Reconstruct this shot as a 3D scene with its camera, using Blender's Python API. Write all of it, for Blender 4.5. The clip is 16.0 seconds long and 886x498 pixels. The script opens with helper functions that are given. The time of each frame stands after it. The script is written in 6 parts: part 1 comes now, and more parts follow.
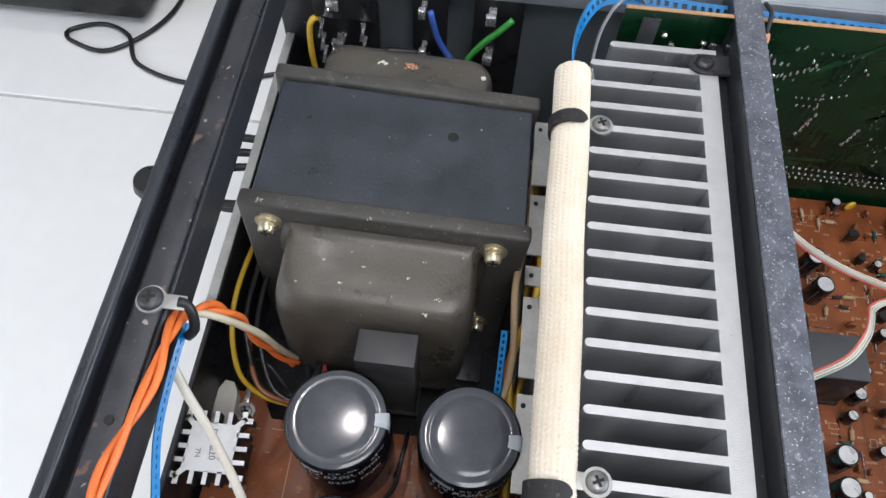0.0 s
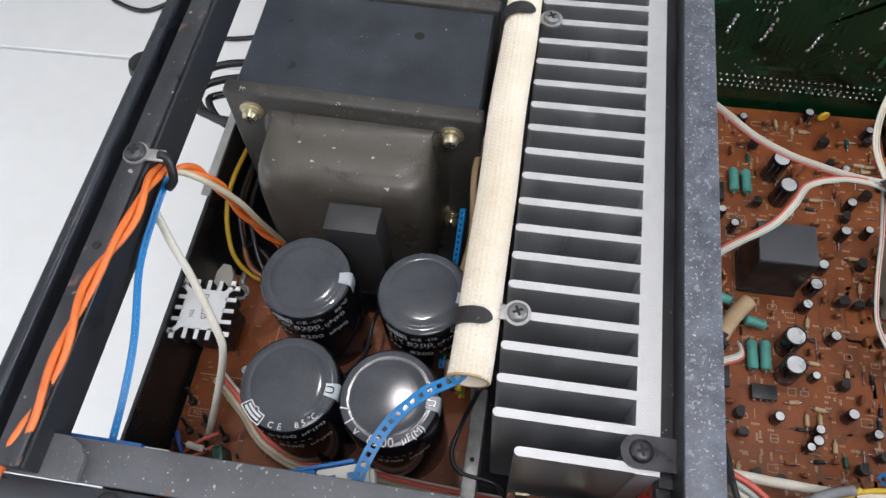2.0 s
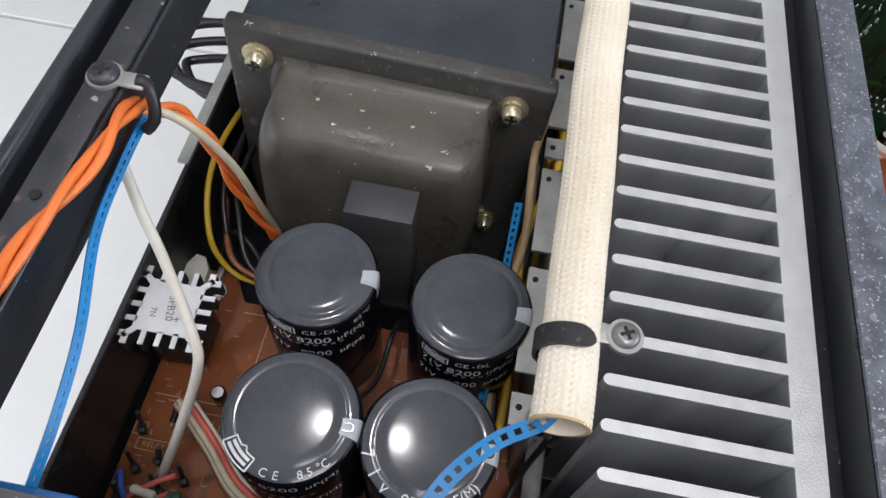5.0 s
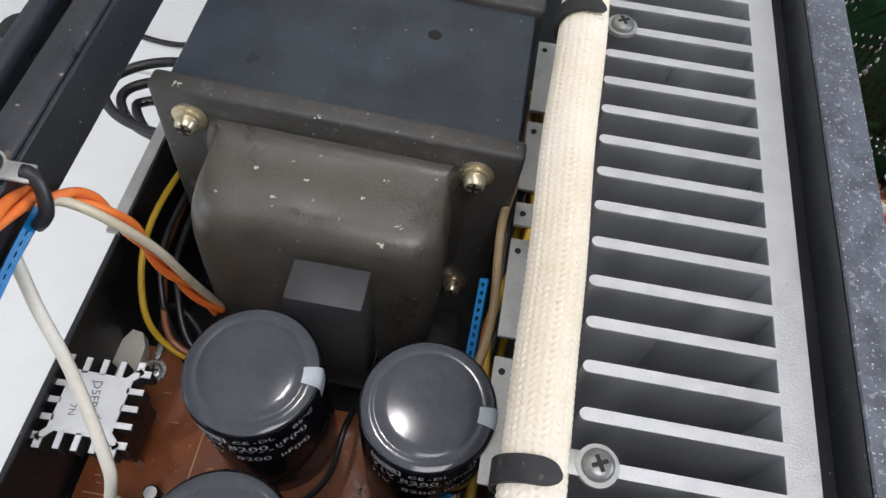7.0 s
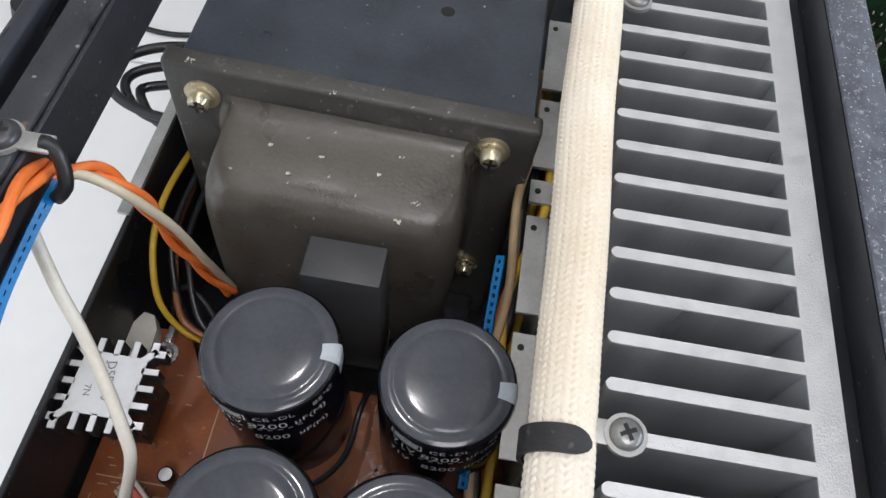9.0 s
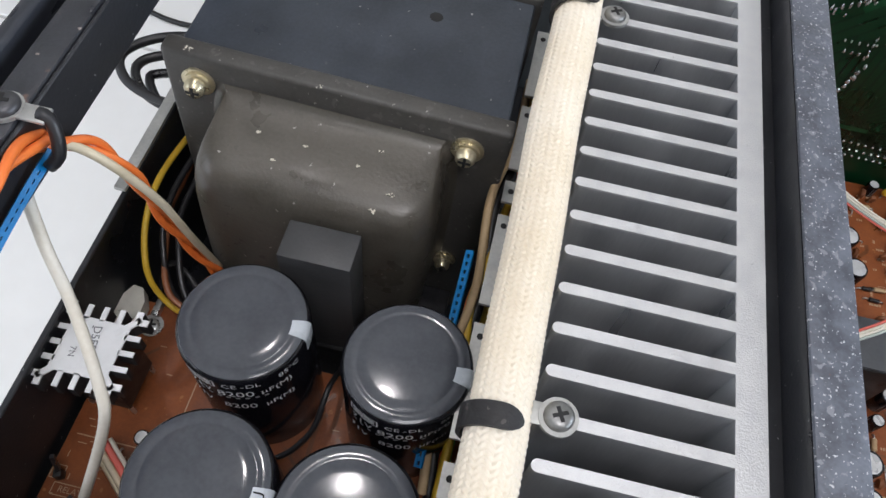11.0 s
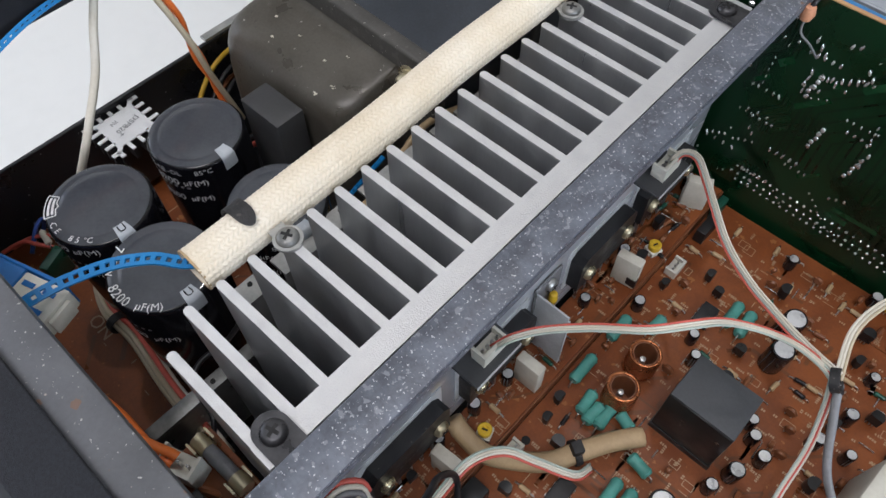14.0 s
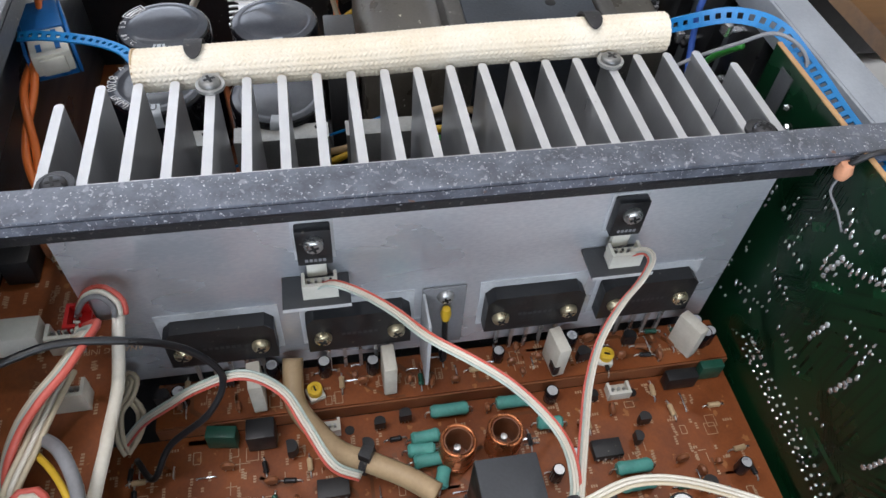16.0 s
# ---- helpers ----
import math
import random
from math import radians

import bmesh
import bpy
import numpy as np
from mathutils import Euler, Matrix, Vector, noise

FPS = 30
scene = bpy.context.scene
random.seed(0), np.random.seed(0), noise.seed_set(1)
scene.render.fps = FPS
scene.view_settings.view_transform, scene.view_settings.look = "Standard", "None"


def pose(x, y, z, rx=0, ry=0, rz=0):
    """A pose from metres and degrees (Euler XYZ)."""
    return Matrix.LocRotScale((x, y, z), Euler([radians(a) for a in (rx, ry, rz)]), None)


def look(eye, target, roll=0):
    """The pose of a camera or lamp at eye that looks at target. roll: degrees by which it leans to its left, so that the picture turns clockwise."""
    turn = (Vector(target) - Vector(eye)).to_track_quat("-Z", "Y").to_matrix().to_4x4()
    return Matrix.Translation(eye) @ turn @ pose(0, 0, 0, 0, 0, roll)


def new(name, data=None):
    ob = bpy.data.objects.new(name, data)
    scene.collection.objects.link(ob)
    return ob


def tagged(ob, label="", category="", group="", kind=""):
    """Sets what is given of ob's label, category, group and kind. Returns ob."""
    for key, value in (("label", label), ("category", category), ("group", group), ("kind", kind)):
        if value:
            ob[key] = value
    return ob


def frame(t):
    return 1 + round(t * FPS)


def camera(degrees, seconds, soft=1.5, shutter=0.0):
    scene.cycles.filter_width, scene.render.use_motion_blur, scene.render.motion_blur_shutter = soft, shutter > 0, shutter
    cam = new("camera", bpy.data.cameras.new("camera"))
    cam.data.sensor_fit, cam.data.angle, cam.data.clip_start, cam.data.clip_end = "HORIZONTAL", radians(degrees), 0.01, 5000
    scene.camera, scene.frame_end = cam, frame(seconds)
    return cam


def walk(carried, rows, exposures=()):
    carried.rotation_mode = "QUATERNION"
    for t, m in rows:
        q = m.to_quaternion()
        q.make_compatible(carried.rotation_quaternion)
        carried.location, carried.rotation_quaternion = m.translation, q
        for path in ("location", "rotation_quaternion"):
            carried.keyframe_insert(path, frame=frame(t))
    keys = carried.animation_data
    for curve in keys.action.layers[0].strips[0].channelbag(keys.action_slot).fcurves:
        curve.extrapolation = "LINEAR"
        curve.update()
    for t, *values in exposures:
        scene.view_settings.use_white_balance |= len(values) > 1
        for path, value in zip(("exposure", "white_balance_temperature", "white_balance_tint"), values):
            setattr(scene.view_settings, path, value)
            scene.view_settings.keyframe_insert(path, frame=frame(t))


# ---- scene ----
cam = camera(63.37, 16.0)
PATH = [
    (0, (-0.07988, -0.00216, 0.20571), (-0.1524, 0.9584, -1.5470), 2.60),
    (0.5, (-0.06997, -0.01654, 0.19971), (-0.2107, 0.8856, -1.5797), 0.66),
    (1, (-0.06212, -0.03244, 0.20037), (-0.2597, 0.8647, -1.5762), -1.90),
    (1.5, (-0.04582, -0.03791, 0.20594), (-0.2836, 0.8632, -1.5637), -5.15),
    (2, (-0.03770, -0.04633, 0.20987), (-0.2616, 0.8647, -1.5564), -5.62),
    (2.5, (-0.04455, -0.05244, 0.19870), (-0.2371, 0.8673, -1.5668), -3.96),
    (3, (-0.03617, -0.05409, 0.19295), (-0.2170, 0.8565, -1.5785), -3.48),
    (3.5, (-0.02648, -0.05529, 0.19084), (-0.1907, 0.8617, -1.5790), -2.86),
    (4, (-0.02781, -0.06346, 0.18280), (-0.1633, 0.8727, -1.5794), -0.37),
    (4.5, (-0.04889, -0.04869, 0.16045), (-0.1605, 0.9463, -1.5709), 3.37),
    (5, (-0.07510, -0.03185, 0.14941), (-0.1589, 0.9855, -1.5705), 6.52),
    (5.2, (-0.07587, -0.02915, 0.14994), (-0.1769, 0.9897, -1.5681), 6.19),
    (7.3, (-0.06873, 0.00182, 0.13985), (-0.1410, 1.0329, -1.5724), 6.43),
    (7.5, (-0.06850, 0.00040, 0.13968), (-0.1548, 1.0307, -1.5723), 6.07),
    (8, (-0.06251, 0.00135, 0.13435), (-0.1697, 1.0087, -1.5901), 3.86),
    (10.3, (-0.09218, -0.01440, 0.13962), (-0.0728, 1.0313, -1.5651), 11.26),
    (10.5, (-0.08611, -0.01475, 0.13876), (-0.0892, 1.0225, -1.5712), 10.57),
    (11, (-0.06196, -0.01122, 0.14459), (-0.1532, 1.0214, -1.5658), 8.74),
    (11.5, (-0.03789, -0.02049, 0.15092), (-0.1837, 1.0505, -1.5319), 9.26),
    (12, (-0.00899, -0.02288, 0.15776), (-0.2861, 1.0341, -1.5174), 6.72),
    (12.5, (0.01114, -0.01125, 0.15884), (-0.3776, 0.9735, -1.5379), 3.65),
    (13, (0.02683, -0.00517, 0.16259), (-0.4704, 0.9271, -1.5355), 1.48),
    (13.5, (0.05041, -0.00434, 0.15827), (-0.5688, 0.8599, -1.5357), 2.73),
    (14, (0.06771, -0.00725, 0.16314), (-0.6785, 0.7734, -1.5202), -1.04),
    (14.5, (0.07888, -0.00028, 0.16386), (-0.7119, 0.7614, -1.5078), -0.72),
    (15, (0.08088, 0.00385, 0.16381), (-0.7594, 0.7397, -1.4953), -0.40),
    (15.5, (0.12268, 0.04177, 0.15157), (-0.9679, 0.6058, -1.4272), 3.00),
    (16, (0.14513, 0.07317, 0.13816), (-1.0986, 0.3764, -1.3984), 5.01),
]
walk(cam, [(t, look(eye, target, roll)) for t, eye, target, roll in PATH], exposures=[(0.0, 0.25, 6450, 15), (2.0, 0.15, 6500, 15), (5.0, 0.12, 6500, 15), (11.0, 0.14, 6500, 15), (12.5, -0.05, 6500, 15), (14.5, -0.06, 6500, 15), (15.4, -0.1, 6500, 15), (16.0, 0.22, 6500, 15)])

# ---------------------------------------------------------------- light
world = bpy.data.worlds.new("world")
scene.world = world
world.use_nodes = True
sky = world.node_tree.nodes.new("ShaderNodeTexSky")
sky.sky_type, sky.sun_disc, sky.sun_elevation, sky.sun_rotation = "NISHITA", False, radians(40), radians(120)
world.node_tree.links.new(sky.outputs[0], world.node_tree.nodes["Background"].inputs[0])
world.node_tree.nodes["Background"].inputs[1].default_value = 0.12


def area_lamp(name, eye, target, w, h, power, colour):
    d = bpy.data.lights.new(name, "AREA")
    d.shape, d.size, d.size_y, d.energy, d.color = "RECTANGLE", w, h, power, colour
    ob = new(name, d)
    ob.matrix_world = look(eye, target)
    return ob


area_lamp("window_light", (2.15, -0.2, 0.4), (0, 0.1, -0.05), 1.9, 1.1, 40, (0.74, 0.87, 1.0))
# added fill from the west to lift the dark left side; no known source
area_lamp("side_fill_light", (-2.15, -0.9, 1.0), (0, 0, 0), 1.7, 1.5, 17, (0.86, 0.93, 1.0))
area_lamp("ceiling_light", (-0.3, 0.57, 2.02), (-0.3, 0.57, 0), 0.05, 0.05, 5.0, (1.0, 0.98, 0.96))
# invented broad overhead fill, placed where the capacitor tops don't mirror it
area_lamp("overhead_fill_light", (0.35, -0.65, 2.02), (0.35, -0.65, 0), 1.0, 1.0, 22, (0.98, 0.98, 1.0))

# ---------------------------------------------------------------- materials


def surf(name, c1, c2=None, rough=0.5, metal=0.0, scale=60.0, fine=900.0, bump=0.1, depth=0.0004, specks=(), spread=0.15, stretch=(1, 1, 1), coat=0.0):
    """Two-scale colour variation, fine relief, uneven gloss; specks: rows of (colour, scale, share, roughness)."""
    m = bpy.data.materials.new(name)
    m.use_nodes = True
    nt = m.node_tree
    n, l = nt.nodes, nt.links
    b = n["Principled BSDF"]
    co = n.new("ShaderNodeTexCoord")
    info = n.new("ShaderNodeObjectInfo")
    off = n.new("ShaderNodeVectorMath")
    off.operation = "SCALE"
    comb = n.new("ShaderNodeCombineXYZ")
    for i in range(3):
        l.new(info.outputs["Random"], comb.inputs[i])
    l.new(comb.outputs[0], off.inputs[0])
    off.inputs["Scale"].default_value = 3.7
    add = n.new("ShaderNodeVectorMath")
    l.new(co.outputs["Object"], add.inputs[0])
    l.new(off.outputs[0], add.inputs[1])
    mp = n.new("ShaderNodeMapping")
    mp.inputs["Scale"].default_value = stretch
    l.new(add.outputs[0], mp.inputs[0])
    big = n.new("ShaderNodeTexNoise")
    big.inputs["Scale"].default_value, big.inputs["Detail"].default_value = scale, 5
    l.new(mp.outputs[0], big.inputs["Vector"])
    small = n.new("ShaderNodeTexNoise")
    small.inputs["Scale"].default_value, small.inputs["Detail"].default_value = fine, 3
    l.new(mp.outputs[0], small.inputs["Vector"])
    c2 = c2 or tuple(v * 0.72 for v in c1)
    ramp = n.new("ShaderNodeValToRGB")
    ramp.color_ramp.elements[0].position, ramp.color_ramp.elements[1].position = 0.34, 0.66
    ramp.color_ramp.elements[0].color, ramp.color_ramp.elements[1].color = (*c2, 1), (*c1, 1)
    mixf = n.new("ShaderNodeMath")
    mixf.operation = "MULTIPLY_ADD"
    l.new(small.outputs["Fac"], mixf.inputs[0])
    mixf.inputs[1].default_value = 0.35
    l.new(big.outputs["Fac"], mixf.inputs[2])
    shift = n.new("ShaderNodeMath")
    shift.operation = "SUBTRACT"
    l.new(mixf.outputs[0], shift.inputs[0])
    shift.inputs[1].default_value = 0.175
    l.new(shift.outputs[0], ramp.inputs[0])
    colour, gloss = ramp.outputs[0], None
    rr = n.new("ShaderNodeMapRange")
    rr.inputs["From Min"].default_value, rr.inputs["From Max"].default_value = 0.3, 0.7
    rr.inputs["To Min"].default_value, rr.inputs["To Max"].default_value = max(0.03, rough - spread), min(1, rough + spread)
    l.new(big.outputs["Fac"], rr.inputs["Value"])
    gloss = rr.outputs[0]
    for k, (sc, ss, share, sr) in enumerate(specks):
        sp = n.new("ShaderNodeTexNoise")
        sp.inputs["Scale"].default_value, sp.inputs["Detail"].default_value = ss, 2.5
        sp.noise_dimensions = "4D"
        sp.inputs["W"].default_value = 3.1 * k + 1.7
        l.new(add.outputs[0], sp.inputs["Vector"])
        th = n.new("ShaderNodeMapRange")
        th.inputs["From Min"].default_value, th.inputs["From Max"].default_value = share, share + 0.03
        l.new(sp.outputs["Fac"], th.inputs["Value"])
        mx = n.new("ShaderNodeMixRGB")
        l.new(th.outputs[0], mx.inputs[0])
        l.new(colour, mx.inputs[1])
        mx.inputs[2].default_value = (*sc, 1)
        colour = mx.outputs[0]
        mr = n.new("ShaderNodeMix")
        l.new(th.outputs[0], mr.inputs[0])
        l.new(gloss, mr.inputs[2])
        mr.inputs[3].default_value = sr
        gloss = mr.outputs[0]
    l.new(colour, b.inputs["Base Color"])
    l.new(gloss, b.inputs["Roughness"])
    b.inputs["Metallic"].default_value = metal
    b.inputs["Coat Weight"].default_value = coat
    bp = n.new("ShaderNodeBump")
    bp.inputs["Strength"].default_value, bp.inputs["Distance"].default_value = bump, depth
    l.new(small.outputs["Fac"], bp.inputs["Height"])
    l.new(bp.outputs[0], b.inputs["Normal"])
    return m


M = {
    "tile": surf("tile", (0.88, 0.89, 0.88), (0.83, 0.84, 0.83), 0.16, scale=4, fine=60, bump=0.02, spread=0.06),
    "grout": surf("grout", (0.62, 0.62, 0.6), rough=0.9),
    "wall_paint": surf("wall_paint", (0.78, 0.77, 0.73), (0.72, 0.71, 0.68), 0.8, scale=3, fine=200),
    "fin_metal": surf("fin_metal", (0.56, 0.57, 0.58), (0.47, 0.48, 0.5), 0.42, 0.75, scale=90, fine=1500, bump=0.2, stretch=(1, 1, 0.12)),
    "cut_metal": surf("cut_metal", (0.66, 0.66, 0.66), (0.61, 0.61, 0.62), 0.45, 0.5, scale=240, fine=2200, bump=0.3, specks=[((0.45, 0.45, 0.45), 380, 0.74, 0.6)]),
    "plate_metal": surf("plate_metal", (0.8, 0.82, 0.85), (0.58, 0.61, 0.66), 0.3, 0.55, scale=28, fine=1300, bump=0.12, stretch=(1, 0.35, 1)),
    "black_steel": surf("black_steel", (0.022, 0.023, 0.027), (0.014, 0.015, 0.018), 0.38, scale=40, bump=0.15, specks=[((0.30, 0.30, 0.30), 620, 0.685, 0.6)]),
    "rail_steel": surf("rail_steel", (0.036, 0.038, 0.044), (0.021, 0.022, 0.027), 0.42, scale=70, bump=0.25, specks=[((0.15, 0.095, 0.075), 120, 0.63, 0.85), ((0.33, 0.28, 0.25), 300, 0.69, 0.8), ((0.4, 0.39, 0.38), 520, 0.72, 0.6)]),
    # dark bar steel with the light on its top mixed into the base; chips, rust
    "flange_steel_lit": surf("flange_steel_lit", (0.14, 0.153, 0.185), (0.075, 0.082, 0.1), 0.44, 0.1, scale=150, bump=0.3, specks=[((0.22, 0.23, 0.255), 520, 0.61, 0.55), ((0.52, 0.53, 0.55), 1300, 0.632, 0.55), ((0.2, 0.11, 0.08), 150, 0.7, 0.8)]),
    "front_steel": surf("front_steel", (0.125, 0.128, 0.138), (0.095, 0.097, 0.105), 0.45, scale=50, bump=0.25, specks=[((0.45, 0.44, 0.42), 900, 0.665, 0.6), ((0.19, 0.12, 0.09), 210, 0.69, 0.85), ((0.42, 0.36, 0.32), 330, 0.715, 0.8)]),
    "front_black": surf("front_black", (0.048, 0.052, 0.061), (0.034, 0.037, 0.044), 0.3, scale=60, bump=0.05, stretch=(0.15, 1, 1)),
    "felt": surf("felt", (0.034, 0.036, 0.045), (0.014, 0.015, 0.02), 0.95, scale=1500, fine=4000, bump=0.9, depth=0.0008),
    "zinc": surf("zinc", (0.5, 0.5, 0.48), (0.36, 0.36, 0.35), 0.45, 0.6, scale=80, bump=0.15),
    "rear_panel": surf("rear_panel", (0.16, 0.185, 0.2), (0.12, 0.14, 0.155), 0.5, 0.2, scale=30, bump=0.1),
    "rim_steel": surf("rim_steel", (0.42, 0.45, 0.49), (0.33, 0.355, 0.4), 0.42, 0.4, scale=40, bump=0.1, specks=[((0.1, 0.1, 0.1), 200, 0.74, 0.7)]),
    "core": surf("core", (0.044, 0.052, 0.066), (0.025, 0.030, 0.039), 0.34, scale=45, bump=0.2, spread=0.07, specks=[((0.07, 0.072, 0.078), 220, 0.71, 0.4), ((0.36, 0.35, 0.34), 520, 0.725, 0.7)]),
    "clamp": surf("clamp", (0.072, 0.068, 0.062), (0.046, 0.043, 0.039), 0.55, scale=70, bump=0.25, specks=[((0.1, 0.095, 0.088), 260, 0.62, 0.8), ((0.32, 0.31, 0.28), 650, 0.68, 0.8)]),
    "bell": surf("bell", (0.098, 0.089, 0.074), (0.064, 0.057, 0.046), 0.36, 0.1, scale=55, bump=0.22, specks=[((0.085, 0.078, 0.066), 330, 0.64, 0.7), ((0.4, 0.38, 0.35), 480, 0.695, 0.8)]),
    # sleeve top: what it reflects is baked in as a grey base
    "cap_top_sheen": surf("cap_top_sheen", (0.076, 0.082, 0.094), (0.054, 0.059, 0.070), 0.12, scale=70, bump=0.02, spread=0.03),
    "cap_sleeve": surf("cap_sleeve", (0.008, 0.008, 0.011), rough=0.16, scale=80, bump=0.04, spread=0.05),
    "print_white": surf("print_white", (0.85, 0.86, 0.87), rough=0.5, bump=0.02),
    "patch": surf("patch", (0.5, 0.54, 0.58), (0.44, 0.48, 0.52), 0.3, bump=0.02),
    "grey_plastic": surf("grey_plastic", (0.055, 0.056, 0.058), (0.04, 0.041, 0.043), 0.5, scale=60, bump=0.2),
    "lid_grey": surf("lid_grey", (0.066, 0.07, 0.076), (0.05, 0.053, 0.058), 0.6, scale=60, bump=0.2),
    "black_plastic": surf("black_plastic", (0.014, 0.014, 0.015), rough=0.4, scale=120, bump=0.1),
    "epoxy": surf("epoxy", (0.02, 0.02, 0.021), (0.012, 0.012, 0.013), 0.45, scale=160, bump=0.15, specks=[((0.13, 0.12, 0.1), 420, 0.7, 0.8)]),
    "pcb": surf("pcb", (0.27, 0.073, 0.0145), (0.18, 0.045, 0.0095), 0.52, scale=75, bump=0.1, specks=[((0.36, 0.14, 0.045), 260, 0.66, 0.6)]),
    "pcb_trace": surf("pcb_trace", (0.17, 0.054, 0.017), (0.14, 0.045, 0.014), 0.35, bump=0.05),
    "pcb_edge": surf("pcb_edge", (0.5, 0.29, 0.13), (0.4, 0.22, 0.1), 0.7),
    "green": surf("green", (0.0024, 0.033, 0.0115), (0.0016, 0.021, 0.0075), 0.3, scale=30, bump=0.05),
    "green_trace": surf("green_trace", (0.002, 0.017, 0.007), rough=0.3, bump=0.05),
    "green_light": surf("green_light", (0.005, 0.06, 0.021), rough=0.28, bump=0.05),
    "solder": surf("solder", (0.8, 0.8, 0.8), (0.6, 0.6, 0.6), 0.25, 0.8, scale=200, bump=0.1),
    "silk": surf("silk", (0.5, 0.35, 0.23), (0.4, 0.24, 0.14), 0.6, bump=0.05),
    "sleeve": surf("sleeve", (0.84, 0.76, 0.63), (0.74, 0.63, 0.47), 0.82, scale=40, fine=1500, bump=0.4),
    "tan": surf("tan", (0.52, 0.37, 0.21), (0.42, 0.29, 0.16), 0.6, scale=60, bump=0.2),
    "wire_white": surf("wire_white", (0.74, 0.7, 0.61), (0.64, 0.59, 0.49), 0.42, scale=60, bump=0.08),
    "wire_cream": surf("wire_cream", (0.6, 0.52, 0.38), (0.5, 0.42, 0.29), 0.45, scale=60, bump=0.08),
    "wire_orange": surf("wire_orange", (0.82, 0.19, 0.035), (0.7, 0.15, 0.03), 0.4, scale=80, bump=0.08),
    "wire_red": surf("wire_red", (0.66, 0.13, 0.1), (0.56, 0.1, 0.07), 0.42, bump=0.08),
    "wire_teal": surf("wire_teal", (0.5, 0.57, 0.51), rough=0.45, bump=0.08),
    "wire_yellow": surf("wire_yellow", (0.72, 0.46, 0.04), (0.6, 0.37, 0.03), 0.42, bump=0.08),
    "wire_green": surf("wire_green", (0.05, 0.36, 0.06), rough=0.4, bump=0.08),
    "wire_blue": surf("wire_blue", (0.05, 0.13, 0.5), rough=0.4, bump=0.08),
    "wire_black": surf("wire_black", (0.015, 0.015, 0.017), rough=0.4, bump=0.1),
    "wire_grey": surf("wire_grey", (0.25, 0.25, 0.26), rough=0.45, bump=0.1),
    "strap_blue": surf("strap_blue", (0.0008, 0.19, 0.47), (0.0006, 0.145, 0.38), 0.42, bump=0.08),
    "nylon_black": surf("nylon_black", (0.022, 0.021, 0.022), rough=0.6, scale=200, bump=0.5, specks=[((0.09, 0.08, 0.075), 600, 0.62, 0.9)]),
    "nylon_white": surf("nylon_white", (0.72, 0.7, 0.62), (0.62, 0.6, 0.52), 0.5, bump=0.1),
    "cement": surf("cement", (0.68, 0.64, 0.55), (0.58, 0.54, 0.45), 0.8, scale=120, bump=0.3),
    "teal": surf("teal", (0.09, 0.35, 0.3), (0.07, 0.27, 0.23), 0.5, scale=150, bump=0.2),
    "yellow": surf("yellow", (0.78, 0.5, 0.03), (0.68, 0.42, 0.03), 0.45, bump=0.1),
    "brown": surf("brown", (0.25, 0.09, 0.035), (0.2, 0.07, 0.03), 0.4, bump=0.1),
    "dark_green": surf("dark_green", (0.012, 0.085, 0.055), rough=0.35, bump=0.1),
    "red": surf("red", (0.72, 0.022, 0.02), rough=0.4, bump=0.1),
    "cooler": surf("cooler", (0.9, 0.9, 0.9), (0.84, 0.84, 0.84), 0.4, 0.1, scale=120, bump=0.1),
    "can_top": surf("can_top", (0.72, 0.72, 0.72), (0.55, 0.55, 0.55), 0.35, 0.4, scale=200, bump=0.1),
    "brass": surf("brass", (0.62, 0.55, 0.38), (0.5, 0.44, 0.3), 0.3, 0.8, scale=150, bump=0.1),
    "steel": surf("steel", (0.6, 0.6, 0.59), (0.45, 0.45, 0.44), 0.32, 0.85, scale=200, bump=0.12),
    "dark_steel": surf("dark_steel", (0.08, 0.08, 0.085), (0.05, 0.05, 0.055), 0.38, 0.6, scale=200, bump=0.12),
    "screw_zinc": surf("screw_zinc", (0.3, 0.3, 0.29), (0.2, 0.2, 0.195), 0.42, 0.75, scale=200, bump=0.12),
    "rail_black": surf("rail_black", (0.030, 0.033, 0.041), (0.022, 0.024, 0.03), 0.28, scale=60, bump=0.06, stretch=(1, 0.15, 1)),
    "cooler_side": surf("cooler_side", (0.05, 0.05, 0.052), (0.03, 0.03, 0.032), 0.55, 0.3, scale=120, bump=0.1),
    "recess": surf("recess", (0.012, 0.012, 0.012), rough=0.7),
    "copper": surf("copper", (0.6, 0.22, 0.09), (0.45, 0.15, 0.06), 0.28, 0.75, scale=200, bump=0.15),
    "mica": surf("mica", (0.62, 0.63, 0.64), rough=0.5, bump=0.05),
    "peach": surf("peach", (0.75, 0.35, 0.2), rough=0.5, bump=0.05),
    "wood": surf("wood", (0.17, 0.085, 0.03), (0.09, 0.042, 0.015), 0.5, scale=12, fine=200, stretch=(1, 0.08, 1)),
    "blue_plastic": surf("blue_plastic", (0.008, 0.15, 0.46), rough=0.35, bump=0.05),
}

# ---------------------------------------------------------------- helpers


def to_object(name, bm, material, smooth=True, angle=40):
    me = bpy.data.meshes.new(name)
    if smooth:
        for f in bm.faces:
            f.smooth = True
        lim = radians(angle)
        for e in bm.edges:
            if len(e.link_faces) == 2 and e.calc_face_angle(3.2) > lim:
                e.smooth = False
    bm.to_mesh(me)
    bm.free()
    me.materials.append(M[material])
    return new(name, me)


def part(name, bm, material, parent, label="", at=None, smooth=True):
    ob = to_object(name, bm, material, smooth)
    ob.parent = parent
    if at is not None:
        ob.matrix_basis = at
    if label:
        ob["label"] = label
    return ob


